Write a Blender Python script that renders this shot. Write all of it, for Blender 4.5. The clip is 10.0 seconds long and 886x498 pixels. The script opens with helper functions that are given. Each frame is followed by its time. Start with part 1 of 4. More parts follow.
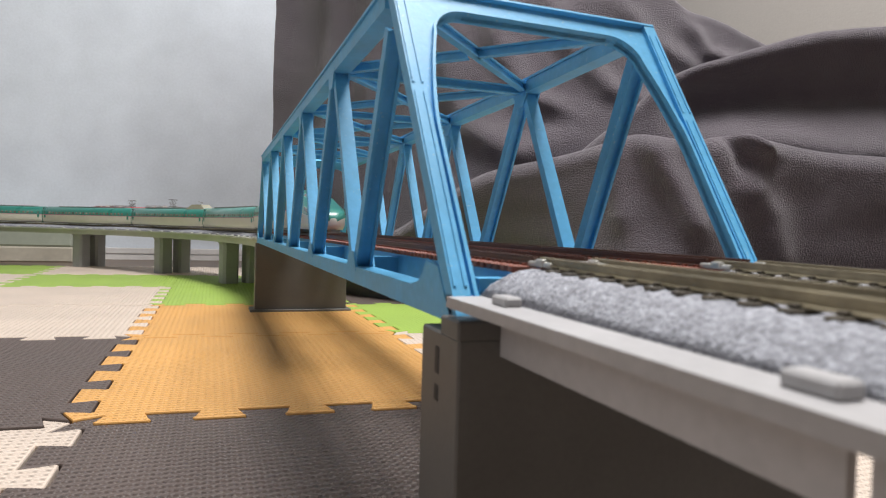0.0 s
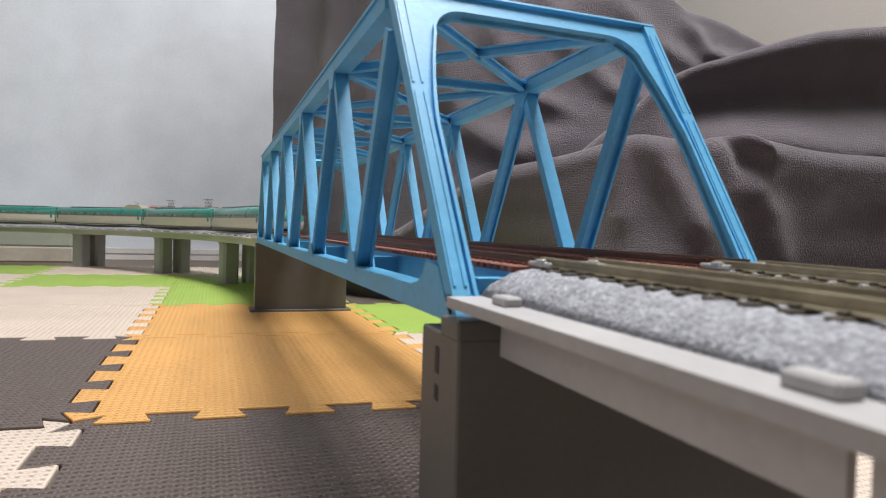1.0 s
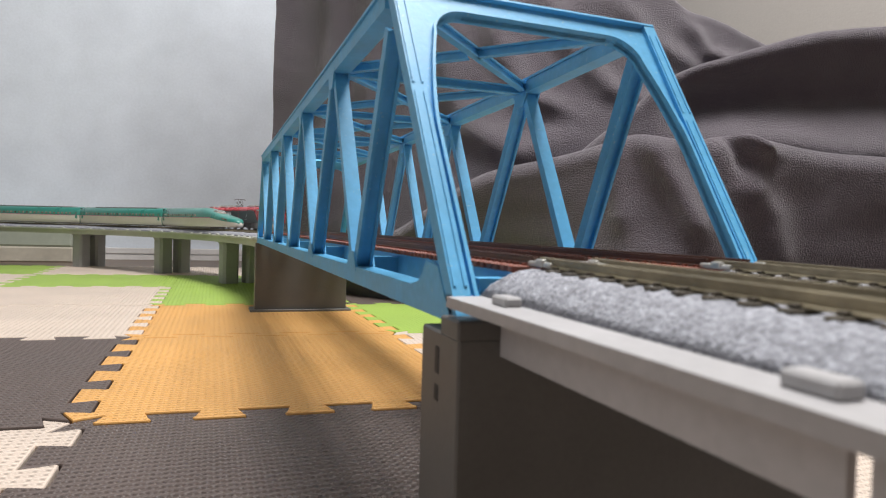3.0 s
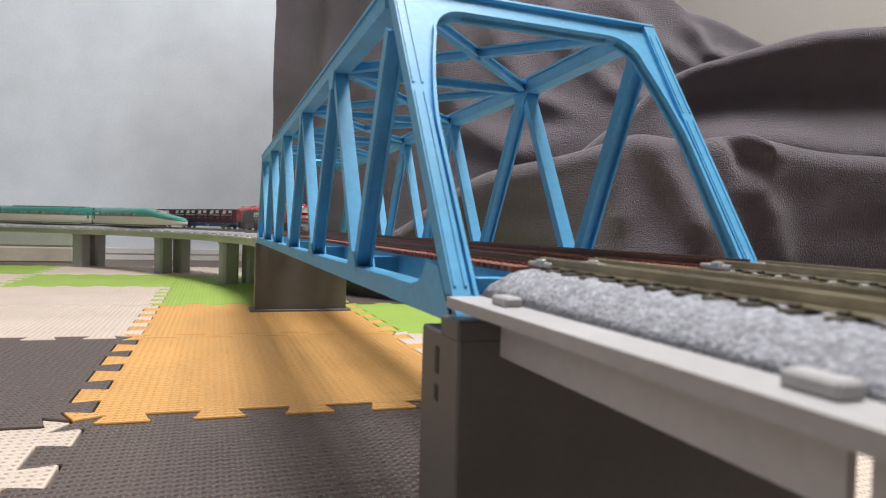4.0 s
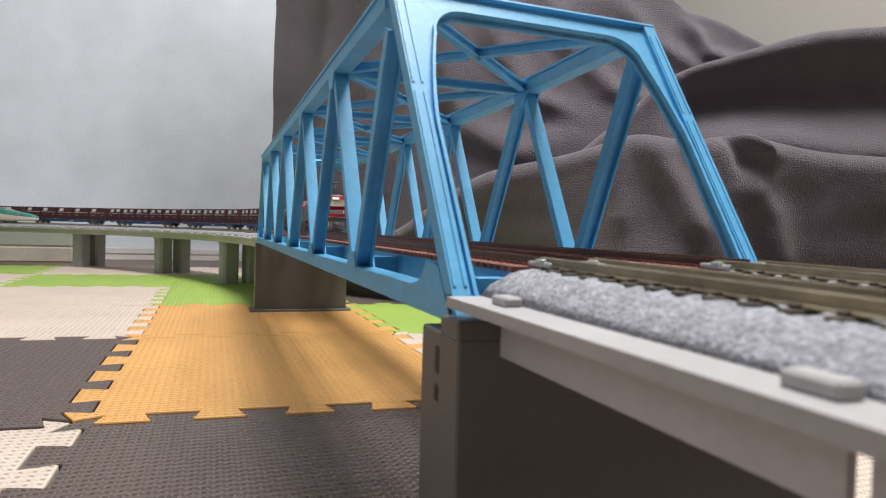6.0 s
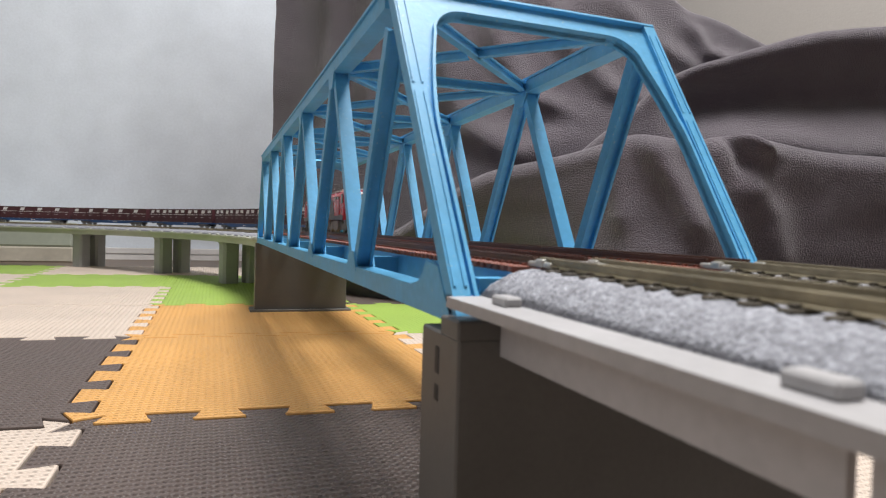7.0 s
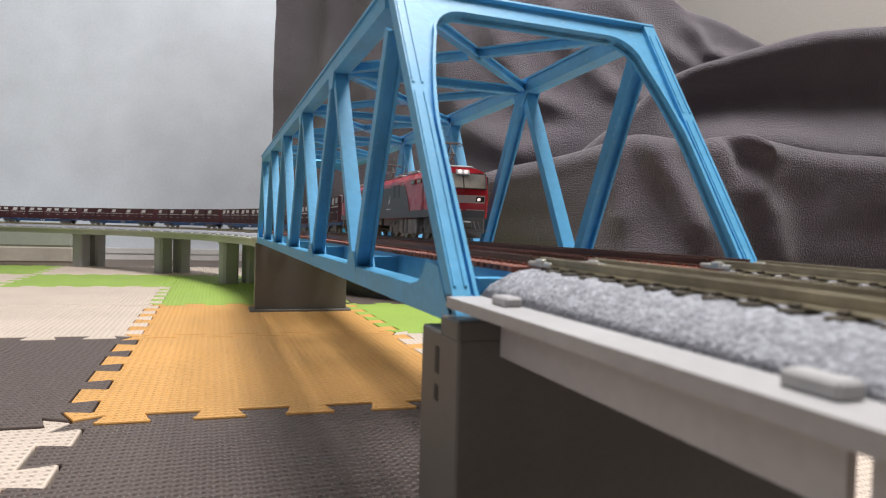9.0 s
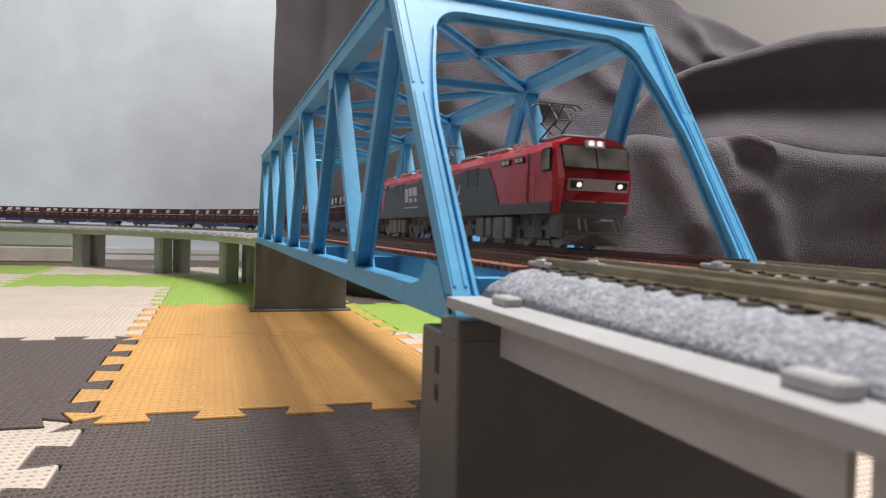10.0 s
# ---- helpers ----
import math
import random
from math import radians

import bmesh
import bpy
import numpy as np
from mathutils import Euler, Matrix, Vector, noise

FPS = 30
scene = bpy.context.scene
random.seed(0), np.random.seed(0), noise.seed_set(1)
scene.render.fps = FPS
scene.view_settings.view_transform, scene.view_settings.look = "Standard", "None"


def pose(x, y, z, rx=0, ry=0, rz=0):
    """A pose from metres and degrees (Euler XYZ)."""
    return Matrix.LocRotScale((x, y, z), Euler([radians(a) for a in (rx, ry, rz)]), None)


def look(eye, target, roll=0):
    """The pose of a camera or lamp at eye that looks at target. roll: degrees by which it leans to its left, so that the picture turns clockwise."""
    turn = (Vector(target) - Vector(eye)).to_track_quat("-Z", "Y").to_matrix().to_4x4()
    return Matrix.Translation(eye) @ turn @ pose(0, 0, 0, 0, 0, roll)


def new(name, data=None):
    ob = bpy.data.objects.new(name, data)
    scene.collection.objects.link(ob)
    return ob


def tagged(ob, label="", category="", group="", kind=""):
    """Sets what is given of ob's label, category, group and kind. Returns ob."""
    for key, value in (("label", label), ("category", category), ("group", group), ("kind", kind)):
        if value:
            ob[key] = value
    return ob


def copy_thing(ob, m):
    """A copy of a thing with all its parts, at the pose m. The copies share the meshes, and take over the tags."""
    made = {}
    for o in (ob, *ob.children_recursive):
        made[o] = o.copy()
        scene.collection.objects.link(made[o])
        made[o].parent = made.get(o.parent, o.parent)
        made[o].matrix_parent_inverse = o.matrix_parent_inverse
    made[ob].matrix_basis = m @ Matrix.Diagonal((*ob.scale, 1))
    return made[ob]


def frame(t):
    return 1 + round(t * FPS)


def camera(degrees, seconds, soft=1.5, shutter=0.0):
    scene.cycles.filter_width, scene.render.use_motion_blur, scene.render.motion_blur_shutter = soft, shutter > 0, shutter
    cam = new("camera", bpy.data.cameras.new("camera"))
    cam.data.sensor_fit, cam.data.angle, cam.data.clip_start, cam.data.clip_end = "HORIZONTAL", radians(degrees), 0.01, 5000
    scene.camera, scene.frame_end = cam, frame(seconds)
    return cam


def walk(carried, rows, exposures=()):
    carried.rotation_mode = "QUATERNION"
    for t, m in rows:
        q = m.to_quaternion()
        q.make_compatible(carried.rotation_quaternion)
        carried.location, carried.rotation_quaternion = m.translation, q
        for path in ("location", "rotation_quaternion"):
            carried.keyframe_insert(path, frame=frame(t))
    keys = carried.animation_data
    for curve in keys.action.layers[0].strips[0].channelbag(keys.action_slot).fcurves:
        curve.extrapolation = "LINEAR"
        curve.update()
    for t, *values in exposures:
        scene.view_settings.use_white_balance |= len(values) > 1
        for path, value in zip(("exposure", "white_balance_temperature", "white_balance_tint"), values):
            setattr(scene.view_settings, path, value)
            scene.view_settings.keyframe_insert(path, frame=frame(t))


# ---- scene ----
cam = camera(67.9, 10.0, soft=1.15)
cam.data.dof.use_dof = True
cam.data.dof.focus_distance = 0.70
cam.data.dof.aperture_fstop = 30.0
EYE = look((-0.0618, -0.1671, 0.1240), (0.2696, 0.7759, 0.0955), 1.60)
walk(cam, [(0.0, EYE), (10.0, EYE)], exposures=[(0.0, 0.0), (10.0, 0.0)])

# ---- light: a dim room, one ceiling lamp, one added fill lamp from the west ----
world = bpy.data.worlds.new("room_air")
scene.world = world
world.use_nodes = True
world.node_tree.nodes["Background"].inputs[0].default_value = (0.75, 0.85, 1.0, 1)
world.node_tree.nodes["Background"].inputs[1].default_value = 0.25


def area_lamp(name, where, target, size_x, size_y, power, colour):
    lamp = bpy.data.lights.new(name, "AREA")
    lamp.shape, lamp.size, lamp.size_y = "RECTANGLE", size_x, size_y
    lamp.energy, lamp.color = power, colour
    ob = new(name, lamp)
    ob.matrix_world = look(where, target)
    return ob


area_lamp("ceiling_lamp_light", (0.46, 0.36, 2.33), (0.46, 0.36, 0), 0.95, 0.95, 97, (1.0, 0.985, 0.975))
# Added fill from the west; it lifts the faces that look to -x.
area_lamp("west_fill_light", (-2.55, -0.3, 1.5), (0.0, 0.3, 0.5), 1.4, 1.1, 9, (0.95, 0.97, 1.0))

# ---- materials ----


def material(name, colour, rough=0.6, metal=0.0, grain=400.0, spread=0.12, blotch=12.0, stain=0.12, bump=0.0, bump_scale=900.0, vary=0.0, sheen=0.0, coat=0.0):
    """A node material: colour varied at two scales, worn roughness and fine relief, at world size."""
    m = bpy.data.materials.new(name)
    m.use_nodes = True
    nt = m.node_tree
    b = nt.nodes["Principled BSDF"]
    pos = nt.nodes.new("ShaderNodeTexCoord").outputs["Object"]
    n1, n2 = nt.nodes.new("ShaderNodeTexNoise"), nt.nodes.new("ShaderNodeTexNoise")
    for n, s, d in ((n1, grain, 3), (n2, blotch, 4)):
        nt.links.new(pos, n.inputs["Vector"])
        n.inputs["Scale"].default_value, n.inputs["Detail"].default_value = s, d
    r1, r2 = nt.nodes.new("ShaderNodeMapRange"), nt.nodes.new("ShaderNodeMapRange")
    for r, n, w in ((r1, n1, spread), (r2, n2, stain)):
        nt.links.new(n.outputs["Fac"], r.inputs["Value"])
        r.inputs["From Min"].default_value, r.inputs["From Max"].default_value = 0.3, 0.7
        r.inputs["To Min"].default_value, r.inputs["To Max"].default_value = 1 - w, 1 + w
    mul = nt.nodes.new("ShaderNodeMath")
    mul.operation = "MULTIPLY"
    nt.links.new(r1.outputs[0], mul.inputs[0])
    nt.links.new(r2.outputs[0], mul.inputs[1])
    out = mul.outputs[0]
    if vary:
        info, rr, m2 = nt.nodes.new("ShaderNodeObjectInfo"), nt.nodes.new("ShaderNodeMapRange"), nt.nodes.new("ShaderNodeMath")
        nt.links.new(info.outputs["Random"], rr.inputs["Value"])
        rr.inputs["To Min"].default_value, rr.inputs["To Max"].default_value = 1 - vary, 1 + vary
        m2.operation = "MULTIPLY"
        nt.links.new(out, m2.inputs[0])
        nt.links.new(rr.outputs[0], m2.inputs[1])
        out = m2.outputs[0]
    hsv = nt.nodes.new("ShaderNodeHueSaturation")
    hsv.inputs["Color"].default_value = (*colour, 1)
    nt.links.new(out, hsv.inputs["Value"])
    nt.links.new(hsv.outputs[0], b.inputs["Base Color"])
    rg = nt.nodes.new("ShaderNodeMapRange")
    nt.links.new(n2.outputs["Fac"], rg.inputs["Value"])
    rg.inputs["To Min"].default_value, rg.inputs["To Max"].default_value = max(0.03, rough - 0.12), min(1, rough + 0.12)
    nt.links.new(rg.outputs[0], b.inputs["Roughness"])
    b.inputs["Metallic"].default_value = metal
    if coat:
        b.inputs["Coat Weight"].default_value, b.inputs["Coat Roughness"].default_value = coat, 0.15
    if sheen:
        b.inputs["Sheen Weight"].default_value, b.inputs["Sheen Roughness"].default_value = sheen, 0.45
    if bump:
        n3, bp = nt.nodes.new("ShaderNodeTexNoise"), nt.nodes.new("ShaderNodeBump")
        nt.links.new(pos, n3.inputs["Vector"])
        n3.inputs["Scale"].default_value, n3.inputs["Detail"].default_value = bump_scale, 3
        bp.inputs["Strength"].default_value, bp.inputs["Distance"].default_value = 1.0, bump
        nt.links.new(n3.outputs["Fac"], bp.inputs["Height"])
        nt.links.new(bp.outputs[0], b.inputs["Normal"])
    return m


def foam(name, colour):
    """Foam-mat skin: a woven pattern of small pimples about 2.7 mm apart."""
    m = material(name, colour, rough=0.55, grain=300, spread=0.05, blotch=9, stain=0.07)
    nt = m.node_tree
    b = nt.nodes["Principled BSDF"]
    pos = nt.nodes.new("ShaderNodeTexCoord").outputs["Object"]
    sep = nt.nodes.new("ShaderNodeSeparateXYZ")
    nt.links.new(pos, sep.inputs[0])

    def math_node(op, a, c):
        n = nt.nodes.new("ShaderNodeMath")
        n.operation = op
        for i, v in enumerate((a, c)):
            if v is None:
                continue
            if isinstance(v, float):
                n.inputs[i].default_value = v
            else:
                nt.links.new(v, n.inputs[i])
        return n.outputs[0]

    k = 2 * math.pi / 0.0060
    sx = math_node("SINE", math_node("MULTIPLY", sep.outputs[0], k), None)
    sy = math_node("SINE", math_node("MULTIPLY", sep.outputs[1], k), None)
    up = nt.nodes.new("ShaderNodeSeparateXYZ")
    nt.links.new(nt.nodes.new("ShaderNodeNewGeometry").outputs["True Normal"], up.inputs[0])
    flat = math_node("GREATER_THAN", up.outputs[2], 0.97)
    weave = math_node("ADD", math_node("MULTIPLY", math_node("MULTIPLY", sx, sy), 0.65), math_node("MULTIPLY", sx, 0.35))
    h = math_node("MULTIPLY", weave, flat)
    bp = nt.nodes.new("ShaderNodeBump")
    bp.inputs["Strength"].default_value, bp.inputs["Distance"].default_value = 1.0, 0.0013
    nt.links.new(h, bp.inputs["Height"])
    nt.links.new(bp.outputs[0], b.inputs["Normal"])
    return m


def glow(name, colour, strength):
    m = bpy.data.materials.new(name)
    m.use_nodes = True
    b = m.node_tree.nodes["Principled BSDF"]
    b.inputs["Base Color"].default_value = (*colour, 1)
    b.inputs["Emission Color"].default_value, b.inputs["Emission Strength"].default_value = (*colour, 1), strength
    return m


BLUE = material("blue_paint", (0.115, 0.43, 0.72), 0.45, grain=260, spread=0.06, blotch=30, stain=0.1, bump=0.00008, bump_scale=500)


def worn(m, colour, scale, level, soft=0.04):
    """Small worn flecks of another colour over a material."""
    nt = m.node_tree
    b = nt.nodes["Principled BSDF"]
    n, r, mix = nt.nodes.new("ShaderNodeTexNoise"), nt.nodes.new("ShaderNodeMapRange"), nt.nodes.new("ShaderNodeMixRGB")
    nt.links.new(nt.nodes.new("ShaderNodeTexCoord").outputs["Object"], n.inputs["Vector"])
    n.inputs["Scale"].default_value, n.inputs["Detail"].default_value = scale, 5
    nt.links.new(n.outputs["Fac"], r.inputs["Value"])
    r.inputs["From Min"].default_value, r.inputs["From Max"].default_value = level, level + soft
    nt.links.new(r.outputs[0], mix.inputs[0])
    nt.links.new(b.inputs["Base Color"].links[0].from_socket, mix.inputs[1])
    mix.inputs[2].default_value = (*colour, 1)
    nt.links.new(mix.outputs[0], b.inputs["Base Color"])
    b.inputs["Specular IOR Level"].default_value = 0.3


worn(BLUE, (0.24, 0.50, 0.68), 520, 0.66)
GREY_PRINT = material("grey_plastic", (0.114, 0.111, 0.105), 0.5, grain=500, spread=0.05, blotch=25, stain=0.12, bump=0.00006, bump_scale=700)
SLAB = material("light_grey_plastic", (0.41, 0.40, 0.405), 0.5, grain=300, spread=0.05, blotch=20, stain=0.08, bump=0.00005, bump_scale=600)
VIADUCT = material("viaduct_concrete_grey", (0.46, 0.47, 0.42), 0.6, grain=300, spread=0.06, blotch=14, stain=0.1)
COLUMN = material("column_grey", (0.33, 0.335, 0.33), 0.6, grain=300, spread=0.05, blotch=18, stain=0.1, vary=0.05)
BALLAST = material("grey_ballast", (0.31, 0.315, 0.35), 0.95, grain=900, spread=0.38, blotch=260, stain=0.22, bump=0.0009, bump_scale=1100)
TIE = material("tie_brown", (0.085, 0.070, 0.050), 0.6, grain=400, spread=0.2, blotch=60, stain=0.2, vary=0.15)
TIE_RED = material("tie_rust_red", (0.26, 0.075, 0.045), 0.6, grain=400, spread=0.2, blotch=60, stain=0.2, vary=0.12)
RAIL = material("weathered_rail", (0.31, 0.265, 0.175), 0.42, 0.15, grain=300, spread=0.15, blotch=40, stain=0.25)
RAIL_RUST = material("rusty_rail", (0.11, 0.055, 0.04), 0.35, 0.3, grain=300, spread=0.15, blotch=40, stain=0.25)
PLATE_RUST = material("walkway_rust_brown", (0.13, 0.062, 0.045), 0.5, grain=300, spread=0.15, blotch=25, stain=0.25)
METAL = material("joiner_metal", (0.62, 0.6, 0.56), 0.35, 0.6, grain=300)
BLANKET = material("grey_fleece", (0.098, 0.081, 0.097), 0.95, grain=700, spread=0.5, blotch=7, stain=0.14, bump=0.0042, bump_scale=480, sheen=0.35)
WALL = material("white_wallpaper", (0.73, 0.785, 0.86), 0.85, grain=120, spread=0.03, blotch=6, stain=0.07, bump=0.0003, bump_scale=160)
WALL_WARM = material("beige_wallpaper", (0.40, 0.37, 0.34), 0.85, grain=120, spread=0.02, blotch=3, stain=0.03, bump=0.0005, bump_scale=160)
# Unseen wall behind the camera, coloured dark to cut bounce onto -y faces.
WALL_SOUTH = material("dark_bounce_cut", (0.15, 0.12, 0.10), 0.7, grain=60, spread=0.08, blotch=3, stain=0.1)
TRIM = material("white_trim", (0.74, 0.72, 0.71), 0.5, grain=60, spread=0.02)
CEILING = material("ceiling_board", (0.42, 0.40, 0.38), 0.8, grain=40, spread=0.04, blotch=3, stain=0.05)
FLOOR = material("brown_floor", (0.17, 0.125, 0.095), 0.5, grain=20, spread=0.06, blotch=4, stain=0.06)
GREENISH = material("grey_green_plastic", (0.38, 0.41, 0.34), 0.35, grain=60, spread=0.04, blotch=9, stain=0.1)
BEIGE = material("beige_board", (0.5, 0.46, 0.38), 0.6, grain=60, spread=0.05)
FOAM = {
    "orange": foam("orange_foam", (0.68, 0.355, 0.105)),
    "brown": foam("brown_foam", (0.100, 0.074, 0.065)),
    "cream": foam("cream_foam", (0.64, 0.53, 0.445)),
    "green": foam("green_foam", (0.33, 0.48, 0.085)),
}

# ---- small building helpers ----


def part(name, bm, mat, parent=None, label="", smooth=False):
    """Links a bmesh as one mesh object, under a thing or a part."""
    me = bpy.data.meshes.new(name)
    bmesh.ops.recalc_face_normals(bm, faces=bm.faces)
    bm.to_mesh(me)
    bm.free()
    for m in mat if isinstance(mat, (list, tuple)) else (mat,):
        me.materials.append(m)
    if smooth:
        for p in me.polygons:
            p.use_smooth = True
    ob = new(name, me)
    ob.parent = parent
    return tagged(ob, label)


def empty(name, label, category, group="", kind="", at=(0, 0, 0)):
    ob = tagged(new(name), label, category, group, kind)
    ob.location = at
    ob.empty_display_size = 0.02
    return ob


def box(bm, x0, x1, y0, y1, z0, z1, bevel=0.0, slot=0):
    v = [bm.verts.new((x, y, z)) for z in (z0, z1) for y in (y0, y1) for x in (x0, x1)]
    fs = [bm.faces.new([v[i] for i in f]) for f in ((0, 2, 3, 1), (4, 5, 7, 6), (0, 1, 5, 4), (2, 6, 7, 3), (0, 4, 6, 2), (1, 3, 7, 5))]
    for f in fs:
        f.material_index = slot
    if bevel:
        es = list({e for f in fs for e in f.edges})
        bmesh.ops.bevel(bm, geom=es, offset=bevel, segments=1, profile=0.5, affect="EDGES", clamp_overlap=True)
    return v


def bar(bm, p, q, n, wide, deep):
    """A square-edged bar from p to q: deep along n, wide across it."""
    p, q, n = Vector(p), Vector(q), Vector(n).normalized()
    t = (q - p).normalized()
    n = (n - t * n.dot(t)).normalized()
    o = t.cross(n)
    v = [bm.verts.new(c + n * (a * deep / 2) + o * (b * wide / 2)) for c in (p, q) for a, b in ((-1, -1), (1, -1), (1, 1), (-1, 1))]
    for f in ((3, 2, 1, 0), (4, 5, 6, 7), (0, 1, 5, 4), (1, 2, 6, 5), (2, 3, 7, 6), (3, 0, 4, 7)):
        bm.faces.new([v[i] for i in f])


def h_beam(bm, p, q, n, wide, deep, plate=0.0013):
    """Two flanges square to n, joined by a thin web."""
    p, q, n = Vector(p), Vector(q), Vector(n).normalized()
    t = (q - p).normalized()
    n = (n - t * n.dot(t)).normalized()
    o = t.cross(n)
    w, d, c = wide / 2, deep / 2, plate / 2
    shape = [(-w, -d), (w, -d), (w, -d + plate), (c, -d + plate), (c, d - plate), (w, d - plate), (w, d), (-w, d), (-w, d - plate), (-c, d - plate), (-c, -d + plate), (-w, -d + plate)]
    rings = [[bm.verts.new(e + o * a + n * b) for a, b in shape] for e in (p, q)]
    for k in range(12):
        j = (k + 1) % 12
        bm.faces.new((rings[0][k], rings[0][j], rings[1][j], rings[1][k]))
    for r in rings:
        for quad in ((0, 1, 2, 11), (5, 6, 7, 8), (3, 4, 9, 10), (2, 3, 10, 11), (4, 5, 8, 9)):
            bm.faces.new([r[i] for i in quad])


def tube(bm, p, q, r, sides=6):
    p, q = Vector(p), Vector(q)
    t = (q - p).normalized()
    a = t.orthogonal().normalized()
    b = t.cross(a)
    ring = [[bm.verts.new(c + (a * math.cos(k * math.tau / sides) + b * math.sin(k * math.tau / sides)) * r) for k in range(sides)] for c in (p, q)]
    for k in range(sides):
        bm.faces.new((ring[0][k], ring[0][(k + 1) % sides], ring[1][(k + 1) % sides], ring[1][k]))
    bm.faces.new(ring[0][::-1])
    bm.faces.new(ring[1])


def sweep(bm, section, stations):
    """A closed section [(across, z)] carried along stations [(x, y, nx, ny, dz)]; across runs along (nx, ny)."""
    rings = [[bm.verts.new((x + a * nx, y + a * ny, z + dz)) for a, z in section] for x, y, nx, ny, dz in stations]
    n = len(section)
    for r0, r1 in zip(rings, rings[1:]):
        for k in range(n):
            bm.faces.new((r0[k], r0[(k + 1) % n], r1[(k + 1) % n], r1[k]))
    bm.faces.new(rings[0][::-1])
    bm.faces.new(rings[-1])


def extrude_outline(bm, pts, to_world, depth):
    """A flat outline in plane coordinates (a, b) given depth along the plane's normal c; to_world maps (a, b, c)."""
    lo = [bm.verts.new(to_world(a, b, 0)) for a, b in pts]
    hi = [bm.verts.new(to_world(a, b, depth)) for a, b in pts]
    bm.faces.new(lo[::-1])
    bm.faces.new(hi)
    for k in range(len(pts)):
        j = (k + 1) % len(pts)
        bm.faces.new((lo[k], lo[j], hi[j], hi[k]))


# ---- the line: straight over the bridge, then a half circle, then back ----
CX, CY = -1.127, 0.880          # centre of the curve
X_LEFT, X_RIGHT, X_MID = 0.033, 0.093, 0.063
RAIL_TOP = 0.1175
FOOT = RAIL_TOP - 0.0028
DECK = 0.1065


def on_line(s, x):
    """Place and heading (radians, 0 is +y) at the length s on the line that crosses the bridge at x."""
    r = x - CX
    if s <= CY:
        return x, s, 0.0
    a = (s - CY) / r
    if a < math.pi:
        return CX + r * math.cos(a), CY + r * math.sin(a), a
    return CX - r, CY - (a - math.pi) * r, math.pi


SAG = 0.012    # the near track lies lower the further it is from the bridge


def drop(s):
    """The curve lies a little lower than the bridge: the line eases down behind it."""
    f = min(1.0, max(0.0, (s - 0.80) / 0.16))
    return -0.0040 * f * f * (3 - 2 * f)


def stations(s0, s1, x, step):
    n = max(2, int(round((s1 - s0) / step)) + 1)
    out = []
    for i in range(n):
        s = s0 + (s1 - s0) * i / (n - 1)
        px, py, a = on_line(s, x)
        out.append((px, py, math.cos(a), math.sin(a), drop(s)))
    return out


END_MID = CY + math.pi * (X_MID - CX) + 1.6   # end of the middle line


def end_of(x):
    return CY + math.pi * (x - CX) + 1.6


# ---- room ----
ROOM_X0, ROOM_X1, ROOM_Y0, ROOM_Y1, ROOM_Z = -2.6, 1.68, -2.4, 2.40, 2.4


